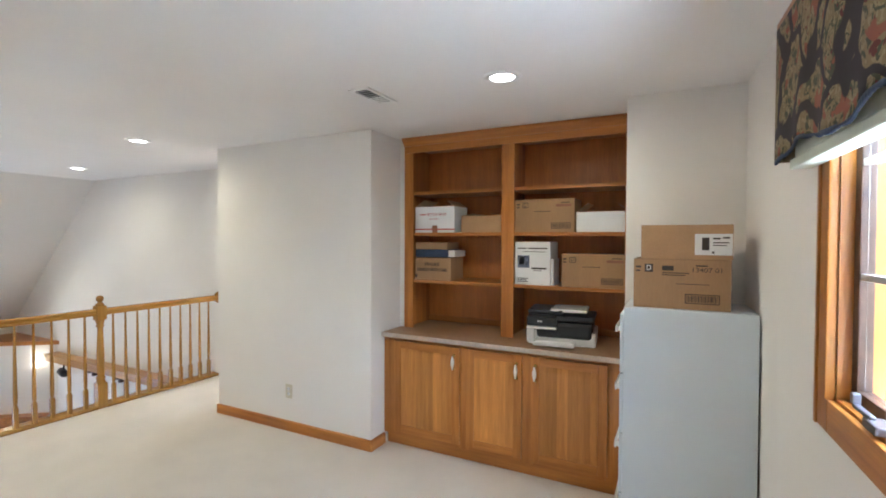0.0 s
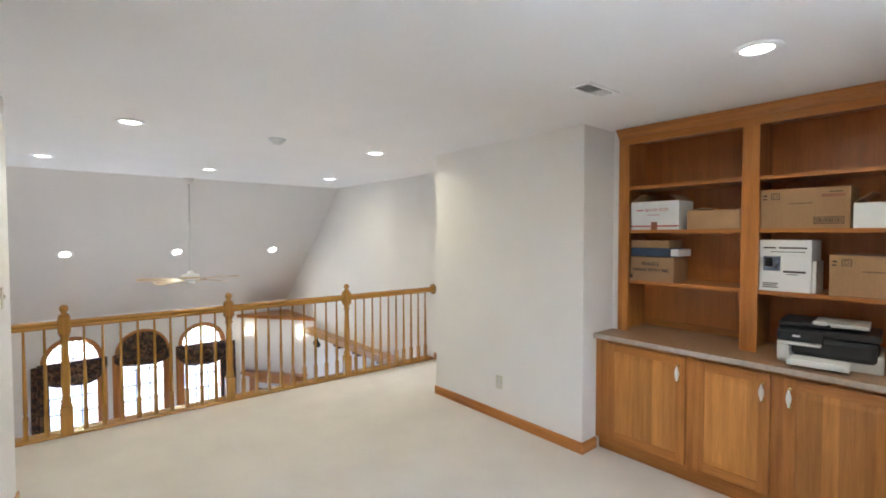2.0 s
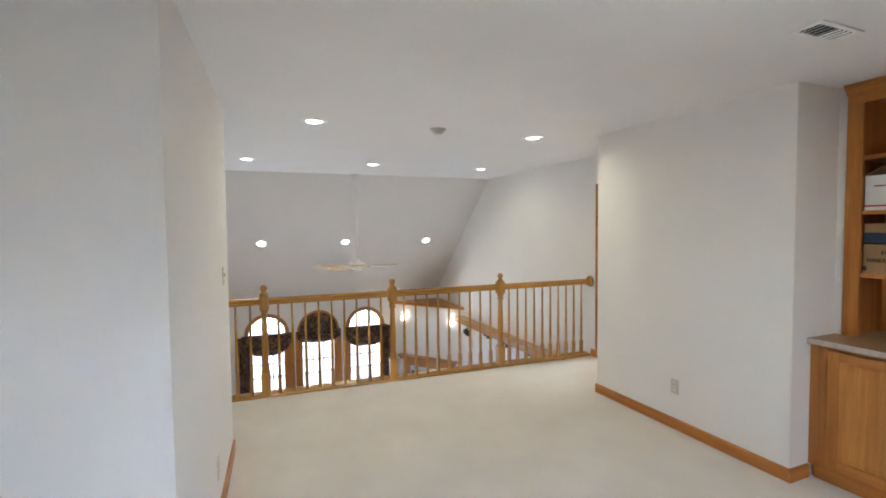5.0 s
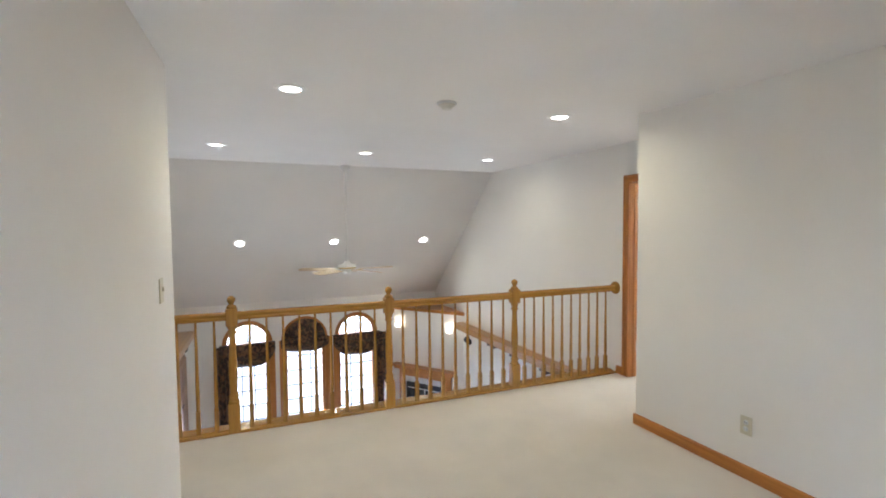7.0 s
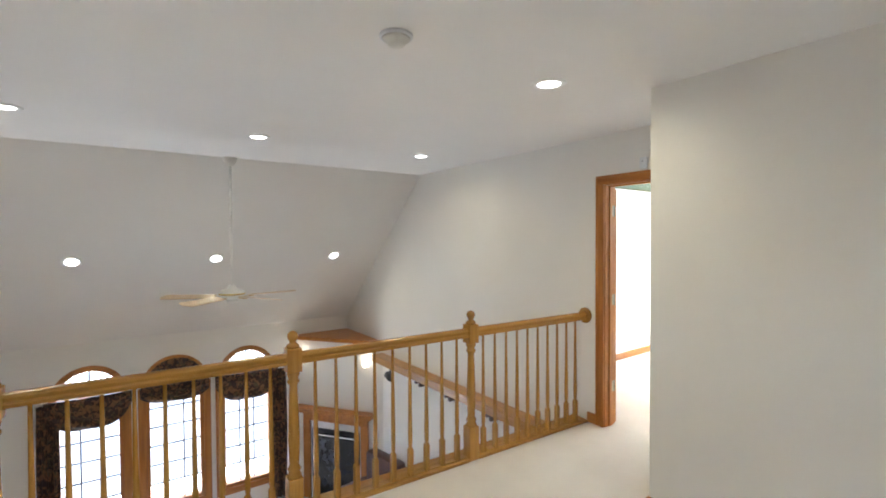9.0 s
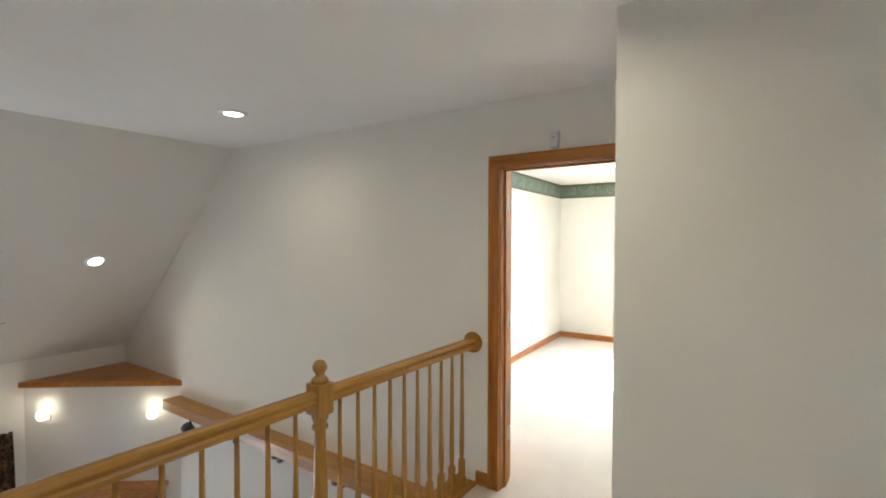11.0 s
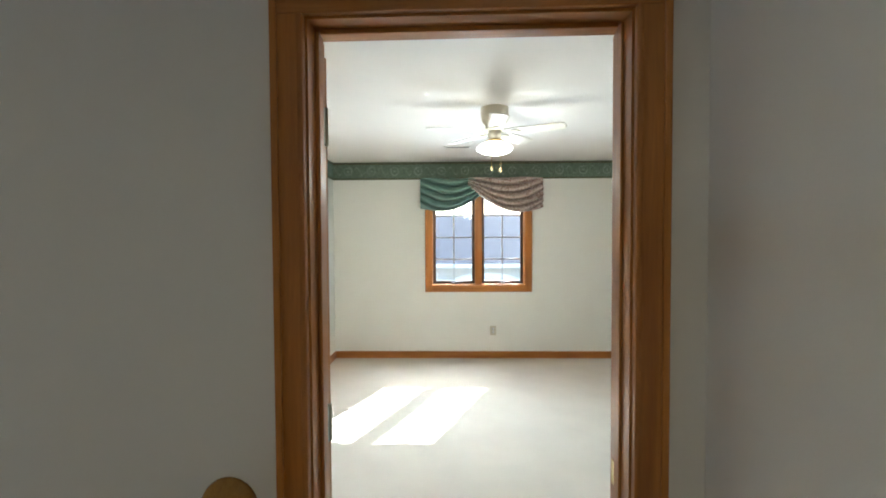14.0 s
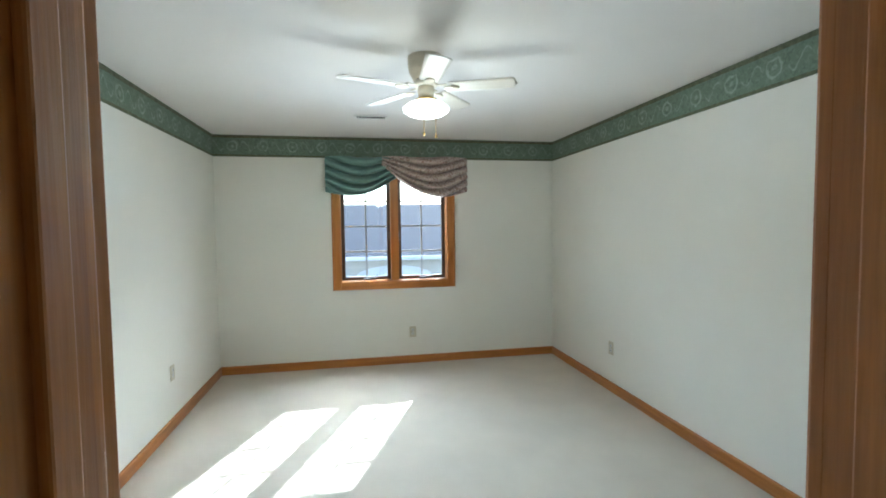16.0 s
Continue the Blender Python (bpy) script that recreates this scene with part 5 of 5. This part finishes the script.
big = carton("large brown carton with print on the filing cabinet", 0.418, 0.30, 0.240, (-0.850, 3.05, FH), 0, M_CARD,
             marks=[(0.010, 0.034, 0.196, 0.206, M_INK), (0.010, 0.030, 0.178, 0.186, M_INK),
                    (0.050, 0.088, 0.176, 0.216, M_INK), (0.128, 0.178, 0.186, 0.208, M_INK)] + bars(0.128, 0.245, 0.176, 2, 0.004, 0.010, M_INK)
             + bars(0.19, 0.33, 0.124, 1, 0.003, 0.01, M_INK) + [(0.228, 0.372, 0.030, 0.034, M_INK), (0.228, 0.372, 0.072, 0.076, M_INK), (0.228, 0.232, 0.030, 0.076, M_INK), (0.368, 0.372, 0.030, 0.076, M_INK)] + barcode(0.236, 0.364, 0.038, 0.068)
             + [(0.272, 0.322, 0.208, 0.214, M_INK)],
             words=[("D", 0.069, 0.196, 0.036, M_WHITECARD, 0.020), ("13407 01", 0.320, 0.190, 0.030, M_INK, 0.120)])
up = carton("smaller tan carton with white shipping label", 0.392, 0.26, 0.166, (-0.818, 3.06, FH + 0.2406), 0, M_CARD2,
            marks=[(0.235, 0.389, 0.022, 0.122, M_WHITECARD)] + [(x, y, a, b, M_INK) for x, y, a, b in ((0.265, 0.295, 0.045, 0.105), (0.310, 0.340, 0.096, 0.104), (0.310, 0.375, 0.078, 0.083), (0.310, 0.365, 0.066, 0.070), (0.306, 0.316, 0.030, 0.040), (0.350, 0.378, 0.100, 0.108))])
for ch in up.children:
    if ch.name.startswith("print") and ch.data.materials[0] == M_INK:
        ch.location.y = -0.0014

# ---- loft window valance ----
val = thing("window_valance", (0, 0, 0), "dark floral fabric valance over the loft window", "valance")
val.matrix_basis = SKEW
VZ0, VZ1 = 1.86, 2.27


def val_front(u, v):
    y = 2.33 - u * 1.53
    scallop = 0.03 * (0.5 - 0.5 * math.cos(u * 2 * math.pi * 3))
    z = VZ1 + (VZ0 + scallop - VZ1) * v
    x = WIN_X - 0.105 - 0.005 * math.sin(u * 46) * v
    return (x, y, z)


part("front_panel", sheet(val_front, 60, 16, 0.010), M_FLORAL, val)
part("fringe", sheet(lambda u, v: (val_front(u, 1)[0], val_front(u, 1)[1], val_front(u, 1)[2] + 0.004 - 0.016 * v * (0.6 + 0.4 * math.sin(u * 700))), 240, 2, 0.006), M_NAVY, val, "dark corded fringe")
part("return", boxes((WIN_X - 0.100, WIN_X - 0.002, 2.322, 2.332, VZ0, VZ1)), M_FLORAL, val)
part("return", boxes((WIN_X - 0.100, WIN_X - 0.002, 0.80, 0.81, VZ0, VZ1)), M_FLORAL, val)
part("top_board", boxes((WIN_X - 0.104, WIN_X - 0.002, 0.80, 2.33, VZ1, VZ1 + 0.018)), M_OAK_Y, val)
M_BLIND = material("pale_green_shade_cloth", (0.62, 0.66, 0.55), 0.85, scale=6, vary=0.04, bump=0.1, bump_scale=300)
shade = thing("roller_shade", (0, 0, 0), "pale green pleated shade drawn up in window", "blind")
shade.matrix_basis = SKEW
part("shade_cloth", boxes((WIN_X - 0.070, WIN_X - 0.030, 0.90, 2.26, 1.86, 2.25), bevel=0.008), M_BLIND, shade)
part("bottom_rail", boxes((WIN_X - 0.080, WIN_X - 0.024, 0.89, 2.27, 1.830, 1.859), bevel=0.005), M_BLIND, shade)

# ---- bedroom valance: two crossing swags ----
swag = thing("swag_valance", (0, 0, 0), "teal and rose draped swag valance over window", "valance")
swag.matrix_basis = BEDM
part("mounting_board", boxes((-5.475, -4.04, BED_Y - 0.11, BED_Y, 2.205, 2.224)), M_OAK_X, swag)


def swag_sheet(x0, x1, z_top, z_out, z_in, sag, y_front, folds):
    """x0 is the outer end, x1 the inner end that is gathered near the crossing."""
    def f(u, v):
        x = x0 + (x1 - x0) * u
        low = z_out + (z_in - z_out) * (u ** 2.2) - sag * math.sin(math.pi * min(1, u * 1.0)) * (1 - 0.35 * u)
        z = z_top + (low - z_top) * v
        # pleats run down from the outer end, dip and climb to the inner one
        ph = v * folds - 0.9 * math.sin(math.pi * u) - 0.3 * u
        roll = abs(math.sin(math.pi * ph)) ** 0.55
        full = 0.40 + 0.60 * math.sin(math.pi * (0.08 + 0.84 * u))
        y = y_front - 0.115 * roll * full - 0.020 * math.sin(math.pi * v)
        z -= 0.030 * roll * full * math.sin(math.pi * v)
        return (x, y, z)
    return sheet(f, 48, 90, 0.003)


part("teal_swag", swag_sheet(-5.492, -4.72, 2.222, 1.865, 2.04, 0.075, BED_Y - 0.095, 4.2), M_TEAL, swag, "teal satin swag")
part("rose_swag", swag_sheet(-4.023, -4.92, 2.222, 1.865, 2.13, 0.105, BED_Y - 0.125, 4.8), M_ROSE, swag, "rose paisley swag")
part("side_return", boxes((-5.493, -5.487, BED_Y - 0.12, BED_Y - 0.002, 1.87, 2.222)), M_TEAL, swag)
part("side_return", boxes((-4.028, -4.022, BED_Y - 0.15, BED_Y - 0.002, 1.87, 2.222)), M_ROSE, swag)

# ---- ceiling fans ----


def blade_mesh(length, w0, w1, droop=0.0, pitch=0.07):
    def f(u, v):
        x = length * u
        w = w0 + (w1 - w0) * u
        k = min(1.0, (1 - u) / 0.10)
        w *= math.sqrt(max(0.0, 1 - (1 - k) ** 2)) if u > 0.9 else 1
        y = (v - 0.5) * w
        return (x, y, y * pitch - droop * u * u)
    return sheet(f, 20, 6, 0.006)


def hugger_fan(at, phase):
    f = thing("ceiling_fan", at, "cream ceiling fan with a lit glass bowl", "ceiling fan")
    part("canopy", lathe(((0.0, 0.0), (0.098, 0.0), (0.100, -0.012), (0.094, -0.020), (0.100, -0.035), (0.092, -0.10), (0.074, -0.135), (0.070, -0.15), (0.0, -0.15)), 36), M_CREAMMETAL, f)
    part("motor_ring", lathe(((0.0, -0.150), (0.060, -0.150), (0.066, -0.160), (0.066, -0.182), (0.058, -0.192), (0.0, -0.192)), 36), M_CREAMMETAL, f)
    part("switch_housing", lathe(((0.0, -0.192), (0.044, -0.192), (0.048, -0.225), (0.042, -0.262), (0.0, -0.262)), 28), M_CREAMMETAL, f)
    part("light_fitter", lathe(((0.0, -0.262), (0.035, -0.262), (0.062, -0.276), (0.066, -0.290), (0.0, -0.290)), 28), M_BRASS, f)
    part("glass_bowl", lathe(((0.062, -0.288), (0.100, -0.305), (0.128, -0.332), (0.126, -0.352), (0.098, -0.375), (0.050, -0.392), (0.0, -0.398)), 36), M_FANGLASS, f, "glowing white glass bowl")
    for k in range(5):
        a = phase + 72 * k
        arm = boxes((0.055, 0.12, -0.012, 0.012, -0.190, -0.182), bevel=0.003)
        arm = merge(arm, lathe(((0.0, -0.212), (0.026, -0.212), (0.030, -0.206), (0.026, -0.202), (0.0, -0.202)), 20, Matrix.Translation((0.145, 0, 0)) @ Matrix.Diagonal((1.5, 1, 1, 1))))
        bmesh.ops.transform(arm, matrix=pose(0, 0, 0, 0, 0, a), verts=arm.verts)
        part("blade_arm", arm, M_CREAMMETAL, f)
        bl = blade_mesh(0.375, 0.105, 0.130, 0.0, -0.20)
        bmesh.ops.transform(bl, matrix=pose(0, 0, 0, 0, 0, a) @ pose(0.13, 0, -0.196), verts=bl.verts)
        part("blade", bl, M_CREAMBLADE, f, "pale cream fan blade")
    for dx, ln in ((-0.030, 0.13), (0.034, 0.145)):
        part("pull_chain", merge(lathe(((0.0018, -0.30), (0.0018, -0.385 - ln)), 8, Matrix.Translation((dx, -0.132, 0))),
                                 lathe(((0.0, -0.385 - ln - 0.028), (0.007, -0.385 - ln - 0.022), (0.006, -0.385 - ln - 0.004), (0.0, -0.385 - ln)), 12, Matrix.Translation((dx, -0.132, 0)))), M_BRASS, f)
    return f


M_CREAMBLADE = material("cream_blade", (0.78, 0.75, 0.68), 0.4, scale=12, vary=0.05, grain=(0.3, 1, 1))
FAN = (-4.743, 6.53, CEIL)
hugger_fan(FAN, 54).scale = (1, 1, 0.84)
fan_bulb = bpy.data.lights.new("fan_bulb", "POINT")
fan_bulb.energy, fan_bulb.color, fan_bulb.shadow_soft_size = 2.6, (1.0, 0.93, 0.76), 0.12
new("fan_bulb", fan_bulb).location = (FAN[0], FAN[1], CEIL - 0.50)


def downrod_fan(at, drop, phase):
    f = thing("ceiling_fan", at, "white ceiling fan on a long downrod", "ceiling fan")
    part("canopy", lathe(((0.0, 0.02), (0.07, 0.02), (0.068, -0.03), (0.035, -0.075), (0.014, -0.085), (0.0, -0.085)), 28), M_WHITEMETAL, f)
    part("downrod", lathe(((0.0125, -0.08), (0.0125, -drop + 0.10)), 14), M_WHITEMETAL, f)
    part("motor_housing", lathe(((0.0, -drop + 0.11), (0.03, -drop + 0.11), (0.05, -drop + 0.075), (0.115, -drop + 0.055), (0.125, -drop + 0.02), (0.115, -drop - 0.02), (0.07, -drop - 0.035), (0.0, -drop - 0.035)), 32), M_WHITEMETAL, f)
    part("motor_band", lathe(((0.124, -drop + 0.028), (0.128, -drop + 0.026), (0.128, -drop + 0.012), (0.124, -drop + 0.010)), 32), M_BRASS, f)
    part("switch_cup", lathe(((0.06, -drop - 0.035), (0.055, -drop - 0.07), (0.0, -drop - 0.085)), 24), M_WHITEMETAL, f)
    for k in range(5):
        a = phase + 72 * k
        arm = boxes((0.10, 0.22, -0.016, 0.016, -drop - 0.022, -drop - 0.014), bevel=0.003)
        bmesh.ops.transform(arm, matrix=pose(0, 0, 0, 0, 0, a), verts=arm.verts)
        part("blade_arm", arm, M_BRASS, f)
        bl = blade_mesh(0.53, 0.115, 0.145, 0.0, -0.2)
        bmesh.ops.transform(bl, matrix=pose(0, 0, 0, 0, 0, a) @ pose(0.17, 0, -drop - 0.008), verts=bl.verts)
        part("blade", bl, M_BLADE, f, "pale wood fan blade")


downrod_fan((RIDGE_X, 1.90, CEIL), 1.43, 26)

# ---- great room sconces, spotlights, drapes ----


def sconce(u, z):
    s = thing("wall_sconce", FM @ Vector((u, 0.0, z)), "small lit wall sconce on the chimney breast", "wall lamp", "chimney breast sconces")
    s.rotation_euler = (0, 0, math.atan2(FDIR.y, FDIR.x))
    part("back_plate", boxes((-0.04, 0.04, -0.015, 0.0, -0.07, 0.05), bevel=0.004), M_WHITEMETAL, s)
    part("glass_shade", lathe(((0.0, -0.055), (0.035, -0.045), (0.053, -0.015), (0.055, 0.010), (0.045, 0.040), (0.030, 0.050)), 20, Matrix.Translation((0, -0.07, 0))), M_SCONCE, s, "glowing glass shade")
    lamp = bpy.data.lights.new("sconce_bulb", "POINT")
    lamp.energy, lamp.color, lamp.shadow_soft_size = 0.085, (1.0, 0.84, 0.60), 0.05
    new("sconce_bulb", lamp).location = FM @ Vector((u, 0.085, z + 0.075))


sconce(0.24, -0.33)
sconce(FLEN - 0.26, -0.33)



def spotlight(x, y, out):
    s = thing("spotlight", (x, y, LEDGE_B), "small black spotlight under the plant ledge", "spotlight", "ledge spotlights")
    part("mount_plate", lathe(((0.0, -0.014), (0.048, -0.014), (0.052, 0.0)), 18), M_BLACKMETAL, s)
    part("stem", lathe(((0.011, -0.15), (0.011, -0.012)), 10), M_BLACKMETAL, s)
    part("head", lathe(((0.0, -0.02), (0.034, -0.02), (0.052, 0.02), (0.056, 0.12), (0.048, 0.122), (0.044, 0.09), (0.0, 0.085)), 18, pose(0.03, 0, -0.17, 0, -70, 0)), M_BLACKMETAL, s)


spotlight(-8.80, DOOR_Y0 - 0.12, -1)
spotlight(-10.35, -0.36, 1)


def drape(y0, y1, label):
    d = thing("drape", (0, 0, 0), label, "curtain", "great room drapes")
    part("cloth", sheet(lambda u, v: (FAR_X + 0.05 + 0.022 * math.sin(u * 4 * 2 * math.pi + 0.6 * math.sin(v * 5)), y0 + (y1 - y0) * (u + 0.10 * math.sin(v * 3.0) * (u - 0.5)), -0.48 + (LOW + 0.03 + 0.48) * v), 40, 24, 0.004), M_FLORALDARK, d)


drape(0.08, 0.29, "dark floral drape hanging beside the arched window")
drape(2.88, 3.14, "dark floral drape hanging beside the arched window")


def balloon(c, z_top, z_bot, half, label):
    b = thing("balloon_valance", (0, 0, 0), label, "valance", "great room valances")

    def f(u, v):
        y = c - half + 2 * half * u
        low = z_bot + (z_top - 0.10 - z_bot) * (2 * u - 1) ** 4 * 0.9
        z = z_top + (low - z_top) * v
        x = FAR_X + 0.05 + 0.06 * math.sin(math.pi * u) * math.sin(math.pi * min(1, v * 0.9 + 0.1)) + 0.014 * math.sin(v * 16 + 3 * math.cos(math.pi * u))
        return (x, y, z)
    part("swag", sheet(f, 36, 24, 0.006), M_FLORALDARK, b)
    part("rod_pocket", boxes((FAR_X + 0.022, FAR_X + 0.075, c - half, c + half, z_top, z_top + 0.03), bevel=0.008), M_FLORALDARK, b)
    return b


balloon(GW[0], -0.485, -0.87, 0.46, "dark floral balloon valance across the arched window")
balloon(GW[2], -0.485, -0.87, 0.46, "dark floral balloon valance across the arched window")
mid_val = balloon(GW[1], -0.485, -0.70, 0.43, "dark floral valance with sunburst pleats in the arch")
burst = bmesh.new()
N = 44
hub = burst.verts.new((FAR_X + 0.035, GW[1], GSPRING))
rim = [burst.verts.new((FAR_X + 0.018 + (0.016 if i % 2 else 0.0), GW[1] + 0.375 * math.cos(math.pi * i / N), GSPRING + 0.375 * math.sin(math.pi * i / N))) for i in range(N + 1)]
for p, q in zip(rim, rim[1:]):
    burst.faces.new((hub, p, q))
bmesh.ops.recalc_face_normals(burst, faces=burst.faces)
bmesh.ops.solidify(burst, geom=list(burst.faces), thickness=0.004)
part("sunburst", burst, M_FLORALDARK, mid_val)

# ---- great room floor things ----
M_LEATHER = material("dark_brown_leather", (0.075, 0.028, 0.018), 0.4, scale=12, vary=0.15, bump=0.15, bump_scale=90)


def armchair(at, turn):
    a = thing("armchair", at, "dark brown leather armchair beside the fireplace", "armchair")
    a.rotation_euler = (0, 0, radians(turn))
    part("seat", boxes((-0.32, 0.32, -0.36, 0.30, 0.12, 0.44), bevel=0.05), M_LEATHER, a)
    part("backrest", boxes((-0.36, 0.36, 0.26, 0.46, 0.12, 1.08), bevel=0.07), M_LEATHER, a)
    for sx in (-1, 1):
        part("armrest", boxes((*sorted((sx * 0.31, sx * 0.47)), -0.38, 0.36, 0.06, 0.64), bevel=0.05), M_LEATHER, a)
        for yy in (-0.32, 0.36):
            part("leg", boxes((sx * 0.40 - 0.025, sx * 0.40 + 0.025, yy - 0.025, yy + 0.025, 0.0, 0.11), bevel=0.004), M_SASH, a)


armchair((-8.75, 3.68, LOW), 10)

structure("wall_lower_left", boxes((FAR_X, EDGE_X + 0.02, LEFT_Y, -0.455, LOW, LEDGE_B - 0.002)), M_WALL, "white painted lower wall beneath the plant ledge", "wall").matrix_basis = LEFTM
M_BROWNWOOD = oak("brown_stained_wood", (0.34, 0.19, 0.09), (0.23, 0.12, 0.055), "z", 0.7)
hutch = thing("wall_cabinet", (0, 0, 0), "brown wooden cabinet front built into the lower wall", "cabinet")
hutch.matrix_basis = LEFTM
part("frame", boxes((-10.30, -8.05, -0.455, -0.435, LOW, -0.47)), M_BROWNWOOD, hutch)
for k in range(4):
    x0 = -10.27 + k * 0.555
    for z0, z1 in ((LOW + 0.08, LOW + 0.78), (LOW + 0.82, -0.50)):
        d = part("cabinet_door", boxes((x0, x0 + 0.535, -0.435, -0.416, z0, z1), bevel=0.004), M_BROWNWOOD, hutch)
        part("raised_panel", boxes((x0 + 0.07, x0 + 0.465, -0.4158, -0.408, z0 + 0.07, z1 - 0.07), bevel=0.006), M_BROWNWOOD, d)
        part("knob", lathe(((0.0, 0.022), (0.012, 0.018), (0.010, 0.006), (0.006, 0.0)), 12, pose(x0 + (0.50 if k % 2 == 0 else 0.035), -0.4155, (z0 + z1) / 2, -90)), M_BLACKMETAL, d)

# ---- outside ----
GROUND = -3.0
# grey set low to hold back the sunlit patio's glare behind the muntins
M_PATIO = material("toned_down_patio", (0.15, 0.155, 0.165), 0.85, scale=1.2, vary=0.12, fine=0.3, fine_scale=40)
structure("ground", boxes((-400, 400, -400, 400, GROUND - 0.5, GROUND)), M_GRASS, "green lawn around the house", "ground")
structure("driveway", boxes((-14, 6, 12.5, 19.8, GROUND, GROUND + 0.02)), M_CONCRETE, "pale concrete driveway between the houses", "driveway")
structure("patio", boxes((-24, -11.2, -8, 10, GROUND, GROUND + 0.03)), M_PATIO, "grey patio outside the great room", "patio")

house = thing("neighbour_house", (0, 0, 0), "pale neighbouring house with grey-blue shingle roof", "house")
HX0, HX1, HY = -16.0, 7.0, 20.0
part("wall", boxes((HX0, HX1, HY, HY + 9, GROUND, 0.50)), M_SIDING, house)
roof_o = ((HY - 0.5, 0.50), (HY + 4.5, 2.45), (HY + 9.5, 0.50), (HY + 9.5, 0.40), (HY + 4.5, 2.33), (HY - 0.5, 0.40))
part("roof", extrude_profile(roof_o, HX0 - 0.4, HX1 + 0.4, Matrix(((0, 0, 1, 0), (1, 0, 0, 0), (0, 1, 0, 0), (0, 0, 0, 1)))), M_SHINGLE, house, "grey-blue shingle roof")
part("gutter", boxes((HX0 - 0.4, HX1 + 0.4, HY - 0.60, HY - 0.505, 0.36, 0.49), bevel=0.01), M_TRIMWHITE, house)
for gx in (-8.4, -4.15):
    arch = [(gx - 1.35, GROUND), (gx + 1.35, GROUND), (gx + 1.35, -0.28)] + [(gx + 1.35 * math.cos(a), -0.28 + 0.42 * math.sin(a)) for a in (math.pi * k / 12 for k in range(1, 12))] + [(gx - 1.35, -0.28)]
    part("garage_door", extrude_profile(arch, HY - 0.03, HY, Matrix(((1, 0, 0, 0), (0, 0, 1, 0), (0, 1, 0, 0), (0, 0, 0, 1)))), M_TRIMWHITE, house, "white arched garage door")

fence = thing("picket_fence", (0, 0, 0), "white picket railing beyond the patio", "fence")
for z in (GROUND + 0.15, GROUND + 1.0):
    part("fence_rail", boxes((-21.05, -21.0, -8, 10, z, z + 0.08)), M_TRIMWHITE, fence)
pk = bpy.data.meshes.new("picket")
pkb = boxes((-0.02, 0.02, -0.03, 0.03, 0.03, 1.1), bevel=0.004)
pkb.to_mesh(pk)
pk.materials.append(M_TRIMWHITE)
for k in range(120):
    p = new("picket", pk)
    p.parent, p.location = fence, (-20.97, -8 + 0.15 * k, GROUND)
